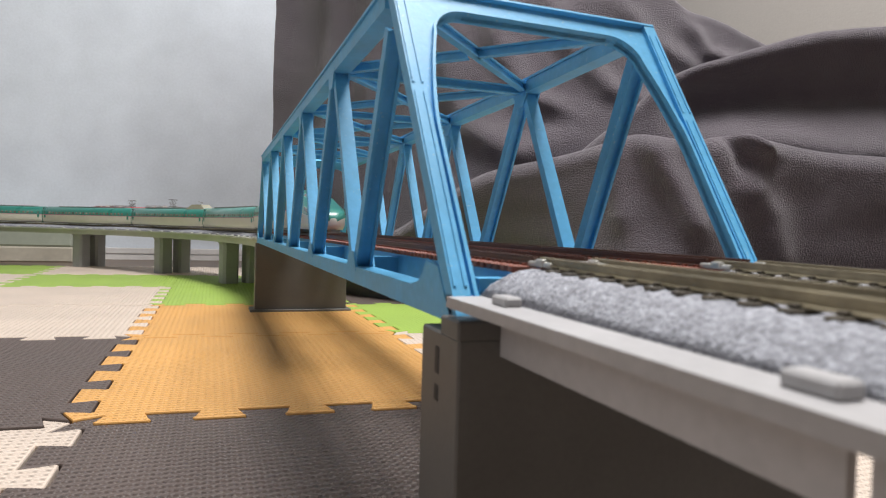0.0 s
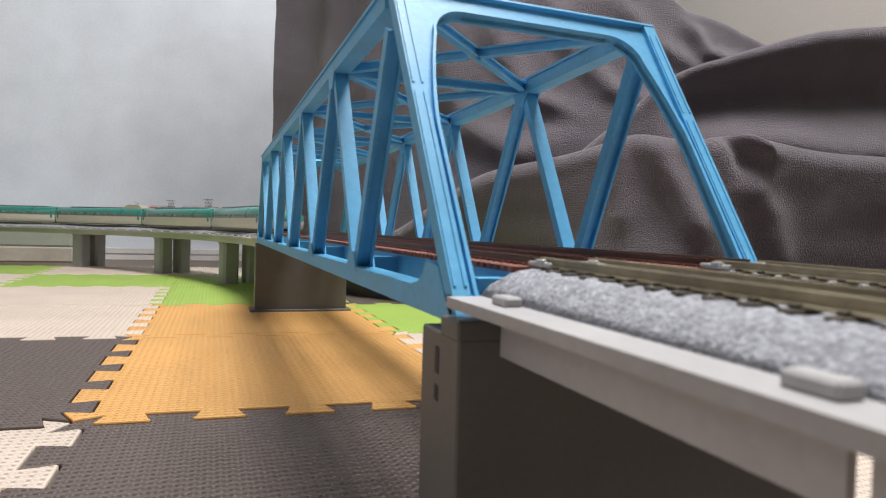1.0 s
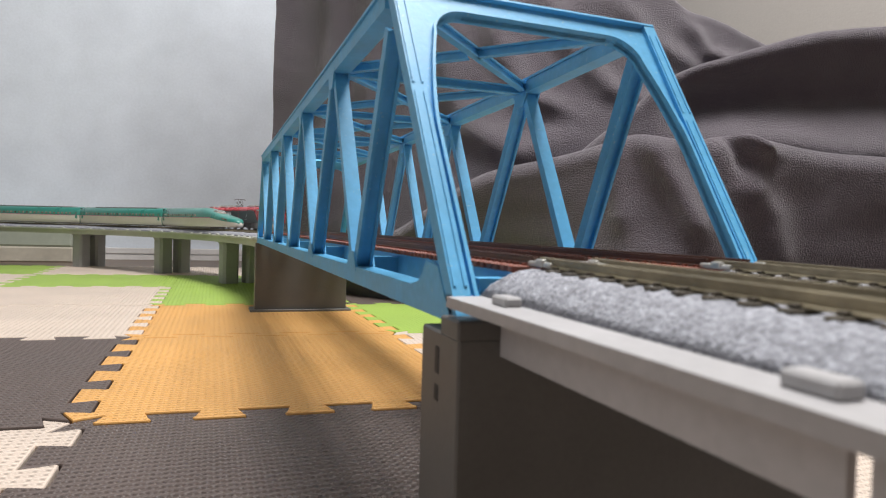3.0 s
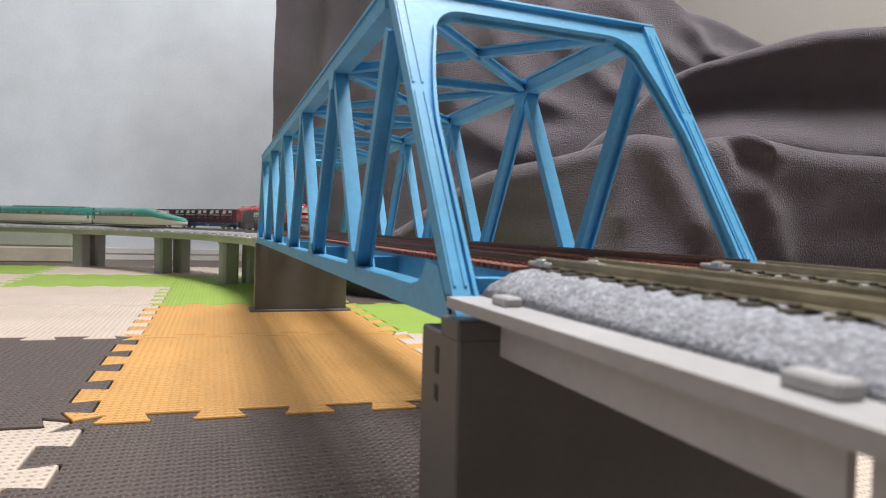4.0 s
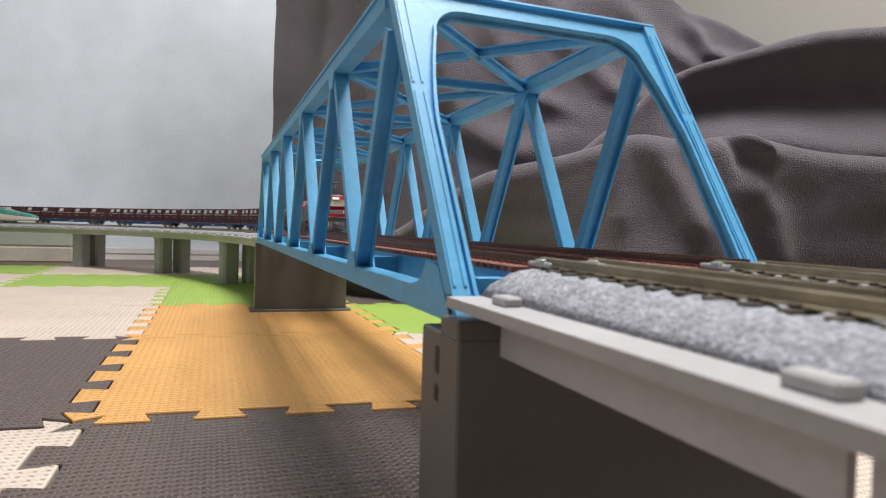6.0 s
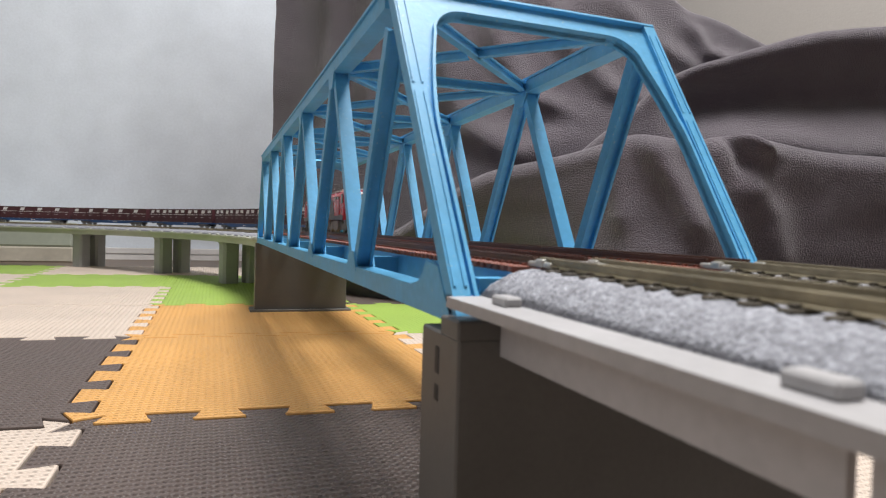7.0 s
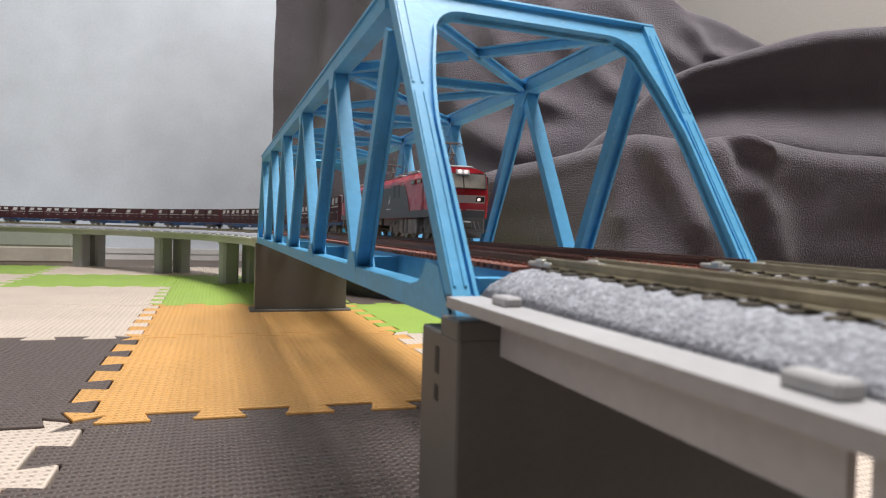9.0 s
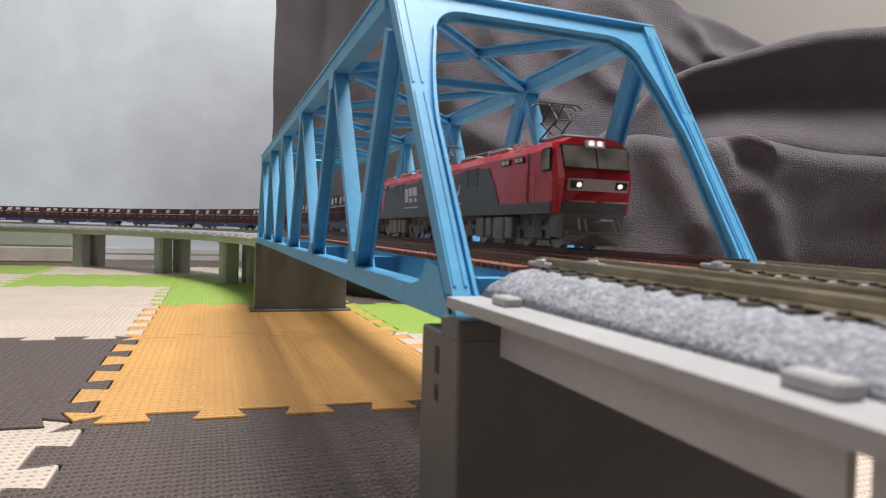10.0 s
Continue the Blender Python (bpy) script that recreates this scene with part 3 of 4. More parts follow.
def bridge():
    br = empty("truss_bridge", "sky blue model railway truss bridge on grey piers", "bridge")
    truss(br, 0.0, 1)
    truss(br, X_OUT, -1)
    end_frame(br, False)
    end_frame(br, True)
    z = TOP_HI - 0.0045
    for k in range(BAYS):
        y = (k + 0.5) * PANEL
        if 0 < k < BAYS - 1:
            bm = bmesh.new()
            h_beam(bm, (DEEP, y, z - 0.001), (X_IN, y, z - 0.001), (0, 0, 1), 0.0046, 0.0052, 0.0010)
            part("top_strut", bm, BLUE, br)
        if k < BAYS - 1:
            e = 0.0165 if k == 0 else 0.004
            e2 = 0.0165 if k == BAYS - 2 else 0.004
            a, b = (DEEP, y + e, z), (X_IN + bend(y + PANEL, 1), y + PANEL - e2, z)
            bm = bmesh.new()
            h_beam(bm, a, b, (0, 0, 1), 0.0042, 0.0048, 0.0010)
            part("lateral_brace", bm, BLUE, br)
            bm = bmesh.new()
            c, d = Vector((X_IN + bend(y, 1), y + e, z)), Vector((DEEP, y + PANEL - e2, z))
            m = (c + d) / 2
            t = (d - c).normalized() * 0.0027
            h_beam(bm, c, m - t, (0, 0, 1), 0.0042, 0.0048, 0.0010)
            h_beam(bm, m + t, d, (0, 0, 1), 0.0042, 0.0048, 0.0010)
            part("lateral_brace", bm, BLUE, br)
    # floor: cross beams and stringers
    for k in range(BAYS + 1):
        y = min(max(k * PANEL, 0.006), LENGTH - 0.006)
        bm = bmesh.new()
        box(bm, DEEP, X_IN, y - 0.003, y + 0.003, CHORD_LO + 0.0006, 0.1108)
        part("cross_beam", bm, BLUE, br)
    for x in (X_LEFT - 0.010, X_LEFT + 0.010, X_RIGHT - 0.010, X_RIGHT + 0.010):
        bm = bmesh.new()
        box(bm, x - 0.001, x + 0.001, 0.002, LENGTH - 0.002, CHORD_LO + 0.002, 0.1116)
        box(bm, x - 0.0028, x + 0.0028, 0.002, LENGTH - 0.002, 0.1116, 0.1128)
        part("stringer", bm, BLUE, br)


# ---- piers ----


def pier(y0, face):
    """A broad wall pier; y0 is its near face."""
    p = empty("bridge_pier", "dark grey broad wall pier with a wider foot", "pier", "bridge piers", at=(0, y0, 0))
    bm = bmesh.new()
    box(bm, -0.003, 0.1275, 0.0, 0.030, 0.004, 0.0965 if face else 0.0945, 0.0006)
    part("shaft", bm, GREY_PRINT, p)
    bm = bmesh.new()
    box(bm, -0.0095, 0.134, -0.006, 0.036, 0.0, 0.004, 0.0006)
    part("foot", bm, GREY_PRINT, p)
    bm = bmesh.new()
    box(bm, -0.0032, 0.1277, 0.0, 0.0135, 0.0960 if face else 0.0945, 0.1012 if face else 0.0985, 0.0005)
    part("bearing_ledge", bm, GREY_PRINT, p)
    # Slots aren't cut: dark patches on the face paint the shade inside.
    for z, hh in ((0.0885, 0.0075), (0.0795, 0.0045)):
        bm = bmesh.new()
        box(bm, -0.00325, -0.0028, 0.0145, 0.0175, z - hh / 2, z + hh / 2, 0.0002)
        part("slot", bm, DARK, p, "assembly slot laid on as a dark patch for its shade")


# Black frames and bellows, and painted shade of slots and lamp recesses.
DARK = material("dark_part_and_shade", (0.03, 0.028, 0.026), 0.7)


# ---- viaducts ----


def deck_section(left, right, lo, hi):
    return [(left, lo), (right, lo), (right, hi), (left, hi)]


def viaduct(name, s0, s1, step, mat, label, blocks):
    """Deck slab with girders and edge blocks, along the line."""
    v = empty(name, label, "viaduct")
    st = stations(s0, s1, X_MID, step)
    bm = bmesh.new()
    sweep(bm, deck_section(-0.066, 0.066, DECK - 0.0028, DECK), st)
    slab = part("deck_slab", bm, mat, v)
    g0 = s0 + 0.004 if s0 > 0 else s0
    g1 = s1 - 0.005 if s1 <= 0.01 else s1
    lengths = [(g0, g1)] if s0 > 0 else [(-0.1143 - 0.1060 * (k + 1) + 0.0031, -0.1143 - 0.1060 * k) for k in range(6)] + [(-0.1112, g1)]
    for a in (-0.051, 0.051):
        for e0, e1 in lengths:
            bm = bmesh.new()
            sweep(bm, deck_section(a - (0.0035 if a < 0 else -0.0019), a + (0.0035 if a > 0 else -0.0019), DECK - 0.0145, DECK - 0.0029), stations(e0, e1, X_MID, step))
            part("girder", bm, mat, v)
    for s in blocks:
        for a in (-0.0585, 0.0585):
            x, y, h = on_line(s, X_MID)
            bm = bmesh.new()
            box(bm, -0.0022, 0.0022, -0.0041, 0.0041, 0, 0.0025, 0.0005)
            ob = part("edge_block", bm, mat, slab)
            ob.matrix_basis = pose(x + a * math.cos(h), y + a * math.sin(h), DECK - 0.0002 + drop(s), 0, 0, math.degrees(h))
    # ballast bed
    bm = bmesh.new()
    n = 1 if step > 0.01 else 3
    inset = 0.002
    bs = stations(s0 + (inset if s0 > 0 else 0), s1 + (0.002 if s1 <= 0.01 else 0), X_MID, step / n)
    half = [(-0.0560, -0.0004), (-0.0534, 0.0030), (-0.0490, 0.0060), (-0.0455, 0.0070), (-0.0418, 0.0074), (-0.0395, 0.0074), (-0.0360, 0.0077), (-0.0240, 0.0079), (-0.0208, 0.0070), (-0.0195, 0.0072), (-0.0100, 0.0078)]
    prof = [(a, DECK + z) for a, z in half] + [(-a, DECK + z) for a, z in half[::-1]]
    sweep(bm, prof, bs)
    ended = s1 <= 0.01
    for w in bm.verts:
        d = 0.0004 * noise.noise(w.co * 300) + 0.0007 * noise.noise(w.co * 700)
        if w.co.z > DECK + 0.001:
            w.co.z += d + SAG * min(0.0, w.co.y)
        if ended and w.co.z > DECK + 0.001 and w.co.y > s1 - 0.016:
            f = (w.co.y - (s1 - 0.016)) / 0.016
            w.co.y -= f * (w.co.z - DECK) * 0.5
    part("ballast_bed", bm, BALLAST, v, "grey speckled ballast bed", smooth=True)
    return v


def columns():
    first = None
    for s_mid in [0.962 + 0.322 * k + (0.05 if k > 3 else 0) for k in range(15)]:
        for off in (-0.0245, 0.0245):
            x, y, h = on_line(s_mid * 1.0, X_MID)
            m = pose(x + off * math.cos(h), y + off * math.sin(h), 0, 0, 0, math.degrees(h))
            if first is None:
                first = empty("viaduct_column", "grey eight-sided model viaduct column", "column", "viaduct columns")
                bm = bmesh.new()
                w, c = 0.0165, 0.005
                outline = [(-w + c, -w), (w - c, -w), (w, -w + c), (w, w - c), (w - c, w), (-w + c, w), (-w, w - c), (-w, -w + c)]
                extrude_outline(bm, outline, lambda a, b, d: (a, b, d), DECK - 0.0245)
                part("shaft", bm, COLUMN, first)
                bm = bmesh.new()
                rings = []
                for z, k in ((DECK - 0.0245, 1.0), (DECK - 0.0187, 1.22)):
                    rings.append([bm.verts.new((a * k, b, z)) for a, b in outline])
                for k in range(8):
                    bm.faces.new((rings[0][k], rings[0][(k + 1) % 8], rings[1][(k + 1) % 8], rings[1][k]))
                bm.faces.new(rings[0][::-1])
                bm.faces.new(rings[1])
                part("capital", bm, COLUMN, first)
                first.matrix_basis = m
            else:
                copy_thing(first, m)


# ---- tracks ----
RAIL_SHAPE = [(-0.0013, 0), (0.0013, 0), (0.0013, 0.0004), (0.0004, 0.0008), (0.0004, 0.0019), (0.0007, 0.0021), (0.0007, 0.0027), (-0.0007, 0.0027), (-0.0007, 0.0021), (-0.0004, 0.0019), (-0.0004, 0.0008), (-0.0013, 0.0004)]


def track(x, s0, s1, step, pitch, tie_mat, rail_mat, label, single, tie_half, tie_wide):
    t = empty("track", label, "track", "model railway tracks")
    st = stations(s0, s1, x, step)
    for a in (-0.00825, 0.00825):
        bm = bmesh.new()
        sweep(bm, [(a + p, FOOT + q) for p, q in RAIL_SHAPE], st)
        for w in bm.verts:
            w.co.z += SAG * min(0.0, w.co.y)
        part("rail", bm, rail_mat, t)
    n = int((s1 - s0) / pitch)
    if single:
        shared = None
        for k in range(n):
            px, py, h = on_line(s0 + (k + 0.5) * pitch, x)
            if shared is None:
                bm = bmesh.new()
                box(bm, -tie_half, tie_half, -tie_wide / 2, tie_wide / 2, -0.0020, 0.0, 0.0003)
                for a in (-0.00825, 0.00825):
                    for e in (-0.0021, 0.0021):
                        box(bm, a + e - 0.0006, a + e + 0.0006, -0.0007, 0.0007, 0.0, 0.0007)
                shared = part("tie", bm, tie_mat, t)
                ob = shared
            else:
                ob = new("tie", shared.data)
                ob.parent = t
            ob.matrix_basis = pose(px, py, FOOT - 0.0001 + drop(s0 + (k + 0.5) * pitch) + SAG * min(0.0, py), 0, 0, math.degrees(h))
    else:
        bm = bmesh.new()
        for k in range(n):
            px, py, h = on_line(s0 + (k + 0.5) * pitch, x)
            v = box(bm, -tie_half, tie_half, -tie_wide / 2, tie_wide / 2, -0.0020, 0.0)
            m = pose(px, py, FOOT - 0.0001 + drop(s0 + (k + 0.5) * pitch) + SAG * min(0.0, py), 0, 0, math.degrees(h))
            for w in v:
                w.co = m @ w.co
        tagged(part("ties", bm, tie_mat, t), kind="stuff")
    return t


# ---- trains ----
RED = material("locomotive_red", (0.55, 0.013, 0.024), 0.28, grain=200, spread=0.05, blotch=30, stain=0.06, coat=0.2)
LOCO_GREY = material("locomotive_dark_grey", (0.105, 0.105, 0.105), 0.45, grain=200, spread=0.05, blotch=30)
UNDER = material("underframe_grey", (0.17, 0.162, 0.152), 0.55, grain=300, spread=0.15, blotch=60, stain=0.2)
SKIRT = material("front_skirt_grey", (0.17, 0.172, 0.165), 0.5, grain=300, spread=0.1, blotch=60, stain=0.15)
# Lighter grey for the equipment boxes, ladders and plough.
BRIGHT_UNDER = material("light_underframe_grey", (0.25, 0.245, 0.235), 0.6, grain=300, spread=0.15, blotch=60, stain=0.2)
WHITE = material("white_print", (0.72, 0.7, 0.7), 0.45, grain=200, spread=0.04)
STEEL = material("steel", (0.35, 0.34, 0.32), 0.4, 0.7, grain=300)
# Opaque panes: brown blotches stand in for lit interiors behind them.
GLASS = material("blotched_glass", (0.23, 0.21, 0.185), 0.08, grain=90, spread=0.2, blotch=110, stain=0.75)
SHIN_GREEN = material("train_green", (0.035, 0.225, 0.185), 0.3, grain=100, spread=0.03, blotch=20, stain=0.04, coat=0.4)
SHIN_WHITE = material("train_white", (0.66, 0.62, 0.57), 0.35, grain=100, spread=0.03, blotch=20, stain=0.05, coat=0.2)
# Paler still: the lit cab interior is painted into the windscreen colour.
CAB_GLASS = material("cab_glass_lit_interior", (0.30, 0.265, 0.225), 0.06, grain=40, spread=0.15, blotch=90, stain=0.5)
BAND = material("lamp_band_cream", (0.50, 0.42, 0.38), 0.4, grain=200, spread=0.05)
COLLECTOR = material("collector_dark_metal", (0.075, 0.07, 0.07), 0.5, 0.2, grain=300, spread=0.15)
PINK = material("train_pink_line", (0.6, 0.12, 0.3), 0.4)
MAROON = material("container_maroon", (0.075, 0.023, 0.029), 0.5, grain=200, spread=0.06, blotch=30, stain=0.1, vary=0.12)
WAGON_BLUE = material("wagon_blue", (0.035, 0.10, 0.25), 0.5, grain=200, spread=0.06, blotch=30)
LAMP_ON = glow("lit_lamp", (1.0, 0.84, 0.80), 1.0)
ROOF_GREY = material("roof_grey", (0.2, 0.2, 0.2), 0.55, grain=200, spread=0.1)
INSULATOR = material("insulator_white", (0.68, 0.66, 0.6), 0.4)
BEIGE_HOOD = material("pantograph_cover_beige", (0.36, 0.34, 0.26), 0.5)


def loft(bm, rings, close=True):
    """Faces between rings of equal length, capped at both ends."""
    vs = [[bm.verts.new(p) for p in r] for r in rings]
    n = len(vs[0])
    for a, b in zip(vs, vs[1:]):
        for k in range(n if close else n - 1):
            bm.faces.new((a[k], a[(k + 1) % n], b[(k + 1) % n], b[k]))
    if close:
        bm.faces.new(vs[0][::-1])
        bm.faces.new(vs[-1])


def wheelset(parent, y, r=0.0061, half=0.0093):
    w = part_wheel(r, half)
    w.parent = parent
    w.location = (0, y, r)
    return w


WHEEL_MESH = {}


def part_wheel(r, half):
    if r not in WHEEL_MESH:
        bm = bmesh.new()
        for s in (-1, 1):
            tube(bm, (s * half, 0, 0), (s * (half - 0.0022), 0, 0), r, 18)
            tube(bm, (s * (half - 0.0022), 0, 0), (s * (half - 0.0029), 0, 0), r + 0.0008, 18)
            tube(bm, (s * (half + 0.0006), 0, 0), (s * half, 0, 0), r * 0.45, 10)
        tube(bm, (-half, 0, 0), (half, 0, 0), 0.0012, 8)
        ob = part("wheelset", bm, STEEL)
        WHEEL_MESH[r] = ob.data
        return ob
    return new("wheelset", WHEEL_MESH[r])


def bogie(parent, y, base, dark, wide=0.0125):
    """A two-axle bogie: side frames, springs, axle boxes and its wheels."""
    bm = bmesh.new()
    for s in (-1, 1):
        x = s * wide
        bar(bm, (x, y - base * 0.72, 0.0088), (x, y + base * 0.72, 0.0088), (1, 0, 0), 0.0024, 0.0016)
        bar(bm, (x, y - base * 0.30, 0.0062), (x, y + base * 0.30, 0.0062), (1, 0, 0), 0.0045, 0.0022)
        for e in (-1, 1):
            box(bm, x - 0.0014, x + 0.0014, y + e * base / 2 - 0.0022, y + e * base / 2 + 0.0022, 0.0040, 0.0090)
            tube(bm, (x, y + e * base * 0.22, 0.0070), (x, y + e * base * 0.22, 0.0125), 0.0016, 7)
            tube(bm, (x, y + e * base * 0.72, 0.0050), (x, y + e * base * 0.72, 0.0110), 0.0008, 6)
    box(bm, -wide, wide, y - 0.003, y + 0.003, 0.0060, 0.0110)
    part("bogie", bm, dark, parent)
    for e in (-1, 1):
        wheelset(parent, y + e * base / 2)


def pantograph(parent, y, z, up, mat=STEEL, size=1.0):
    """A crossed-arm collector: base, lower and upper arms, shoe."""
    h = up * size
    bm = bmesh.new()
    for e in (-0.0105, 0.0105):
        tube(bm, (-0.0065 * size, y + e * size, z), (0.0065 * size, y + e * size, z), 0.0005, 5)
    for s in (-1, 1):
        tube(bm, (s * 0.0065 * size, y - 0.011 * size, z), (s * 0.0065 * size, y + 0.011 * size, z), 0.0006, 5)
    base = part("pantograph", bm, mat, parent, "raised dark metal current collector")
    for e in (-1, 1):
        for s in (-1, 1):
            x = s * 0.0065 * size
            bm = bmesh.new()
            tube(bm, (x, y - e * 0.010 * size, z + 0.0006), (x * 0.8, y + e * 0.011 * size, z + h * 0.5), 0.00045, 5)
            part("lower_arm", bm, mat, base)
            bm = bmesh.new()
            tube(bm, (x * 0.8, y + e * 0.011 * size, z + h * 0.5), (x * 0.7, y - e * 0.002 * size, z + h), 0.0004, 5)
            part("upper_arm", bm, mat, base)
        bm = bmesh.new()
        tube(bm, (-0.0065 * size, y + e * 0.011 * size, z + h * 0.5), (0.0065 * size, y + e * 0.011 * size, z + h * 0.5), 0.0004, 5)
        part("knee_rod", bm, mat, base)
        bm = bmesh.new()
        yc = y + e * 0.0035 * size
        tube(bm, (-0.014 * size, yc, z + h), (0.014 * size, yc, z + h), 0.0005, 5)
        for s in (-1, 1):
            tube(bm, (s * 0.014 * size, yc, z + h), (s * 0.0175 * size, yc, z + h - 0.0025 * size), 0.0004, 5)
        part("contact_shoe", bm, mat, base)


LOCO_HALF = 0.0190     # half width
L_FLOOR, L_BELT, L_EAVE, L_ROOF = 0.0150, 0.0300, 0.0445, 0.0480


def loco_half(front_y, rear_y, cab_first, name_first):
    """One of the two coupled bodies; the cab end looks to -y if cab_first, else to +y."""
    body = empty("electric_locomotive", "red and dark grey two-part electric freight locomotive, lamps lit" if cab_first else "rear body of a red and dark grey electric freight locomotive", "locomotive", "locomotive bodies")
    ln = rear_y - front_y
    sgn = 1 if cab_first else -1

    def yy(d):
        """d metres back from the cab front, in the body's space."""
        return -ln / 2 + d if cab_first else ln / 2 - d

    # shell: side sections from the cab's nose to the inner end
    w = LOCO_HALF

    def ring(d, lean_top, lean_bot, k):
        ww = w * k
        out = []
        for x, z in ((-ww, L_FLOOR), (-ww, L_BELT), (-ww * 0.985, L_EAVE - 0.002), (-ww * 0.90, L_EAVE + 0.0012), (-ww * 0.62, L_ROOF), (ww * 0.62, L_ROOF), (ww * 0.90, L_EAVE + 0.0012), (ww * 0.985, L_EAVE - 0.002), (ww, L_BELT), (ww, L_FLOOR)):
            f = (z - L_BELT) / (L_ROOF - L_BELT) if z > L_BELT else 0
            g = (L_BELT - z) / (L_BELT - L_FLOOR) if z < L_BELT else 0
            out.append((x, yy(d + f * lean_top + g * lean_bot), z))
        return out

    bm = bmesh.new()
    loft(bm, [ring(0.0, 0.0055, 0.0036, 0.86), ring(0.0022, 0.0050, 0.0026, 0.95), ring(0.006, 0.004, 0.0, 1.0), ring(0.02, 0, 0, 1.0), ring(ln, 0, 0, 1.0)])
    shell = part("body_shell", bm, RED, body)
    # grey lower band and the slanting grey field on each flank
    for s in (-1, 1):
        x = s * (w + 0.0002)
        bm = bmesh.new()
        field = [(0.0065, L_FLOOR), (ln, L_FLOOR), (ln, 0.0395), (0.0745, 0.0395), (0.066, 0.0300), (0.060, 0.0200), (0.0065, 0.0200)]
        if not cab_first:
            field = [(0.0065, L_FLOOR), (ln, L_FLOOR), (ln, 0.0395), (0.046, 0.0395), (0.038, 0.0200), (0.0065, 0.0200)]
        extrude_outline(bm, [(yy(a), b) for a, b in field], lambda a, b, c, x=x, s=s: (x + c * s, a, b), 0.00025)
        part("flank_field", bm, LOCO_GREY, body, "dark grey painted field")
        # louvres and grilles on the grey field
        for d0, d1, z0, z1 in ((0.088, 0.098, 0.031, 0.041), (0.102, 0.112, 0.031, 0.041), (0.138, 0.148, 0.031, 0.041)) if cab_first else ((0.076, 0.086, 0.031, 0.041), (0.090, 0.100, 0.031, 0.041), (0.138, 0.148, 0.031, 0.041)):
            bm = bmesh.new()
            for r in range(9):
                z = z0 + (z1 - z0) * r / 9
                a, b = sorted((yy(d0), yy(d1)))
                box(bm, x - 0.0001, x + s * 0.0006, a, b, z, z + (z1 - z0) / 15)
            part("grille", bm, LOCO_GREY, body)
        # marks: slanted bars and a line
        bm = bmesh.new()
        for q, (d0, z0, wd, ht) in enumerate(((0.1140, 0.0262, 0.0090, 0.0100), (0.1245, 0.0303, 0.0090, 0.0062), (0.1350, 0.0303, 0.0095, 0.0062), (0.1245, 0.0258, 0.0070, 0.0032), (0.1350, 0.0258, 0.0050, 0.0032)) if not cab_first else ((0.118, 0.0270, 0.0015, 0.0060), (0.121, 0.0260, 0.002, 0.0035))):
            c = yy(d0)
            extrude_outline(bm, [(c, z0), (c + wd * -sgn, z0), (c + (wd + 0.0015) * -sgn, z0 + ht), (c + 0.0015 * -sgn, z0 + ht)], lambda a, b, c2, x=x, s=s: (x + s * (0.0003 + c2), a, b), 0.00015)
        a, b = sorted((yy(0.103), yy(0.138)) if not cab_first else (yy(0.113), yy(0.127)))
        box(bm, x + s * 0.0003, x + s * 0.00045, a, b, 0.0218, 0.0226)
        part("marking", bm, WHITE, body, "white slanted marks and line")
        # cab side window, small upper windows, door, handrails
        bm = bmesh.new()
        a, b = sorted((yy(0.0072), yy(0.0152)))
        box(bm, x - s * 0.0002, x + s * 0.0004, a, b, 0.0332, 0.0432)
        fr = part("cab_side_window", bm, DARK, body, "black window frame")
        bm = bmesh.new()
        a, b = sorted((yy(0.0080), yy(0.0145)))
        box(bm, x + s * 0.0002, x + s * 0.0006, a, b, 0.0340, 0.0424)
        part("pane", bm, GLASS, fr)
        for d in (0.033, 0.048) if cab_first else (0.030, 0.042):
            bm = bmesh.new()
            a, b = sorted((yy(d), yy(d + 0.0095)))
            box(bm, x - s * 0.0002, x + s * 0.0004, a, b, 0.0388, 0.0415)
            wn = part("small_window", bm, DARK, body)
            bm = bmesh.new()
            for e in (0.0008, 0.0052):
                a, b = sorted((yy(d + e), yy(d + e + 0.0035)))
                box(bm, x + s * 0.0002, x + s * 0.0006, a, b, 0.0392, 0.0411)
            part("pane", bm, INSULATOR, wn)
        bm = bmesh.new()
        for d in (0.0285,):
            a, b = sorted((yy(d), yy(d + 0.0003)))
            box(bm, x - s * 0.0002, x + s * 0.0002, a, b, 0.0160, 0.0425)
        part("door_seam", bm, LOCO_GREY, body)
        bm = bmesh.new()
        for d in (0.0205, 0.0295):
            tube(bm, (x + s * 0.0005, yy(d), 0.021), (x + s * 0.0005, yy(d), 0.034), 0.00016, 5)
        part("handrail", bm, RED, body)
        # underframe boxes
        for d0, d1, z0 in ((0.050, 0.058, 0.0035), (0.060, 0.073, 0.0030), (0.0755, 0.083, 0.004), (0.086, 0.096, 0.0035)):
            bm = bmesh.new()
            a, b = sorted((yy(d0), yy(d1)))
            xa, xb = sorted((s * 0.009, s * 0.0168))
            box(bm, xa, xb, a, b, z0, L_FLOOR - 0.0005, 0.0006)
            part("equipment_box", bm, BRIGHT_UNDER, body)
        # step ladder
        bm = bmesh.new()
        for d in (0.0235, 0.0270):
            tube(bm, (s * 0.0175, yy(d), 0.0045), (s * 0.0175, yy(d), L_FLOOR), 0.0003, 5)
        for z in (0.0050, 0.0085, 0.0115):
            a, b = sorted((yy(0.0235), yy(0.0270)))
            box(bm, s * 0.0175 - 0.0006, s * 0.0175 + 0.0006, a, b, z - 0.0002, z + 0.0002)
        part("ladder", bm, BRIGHT_UNDER, body)
    # frame and coupler beam
    bm = bmesh.new()
    a, b = sorted((yy(0.008), yy(ln - 0.003)))
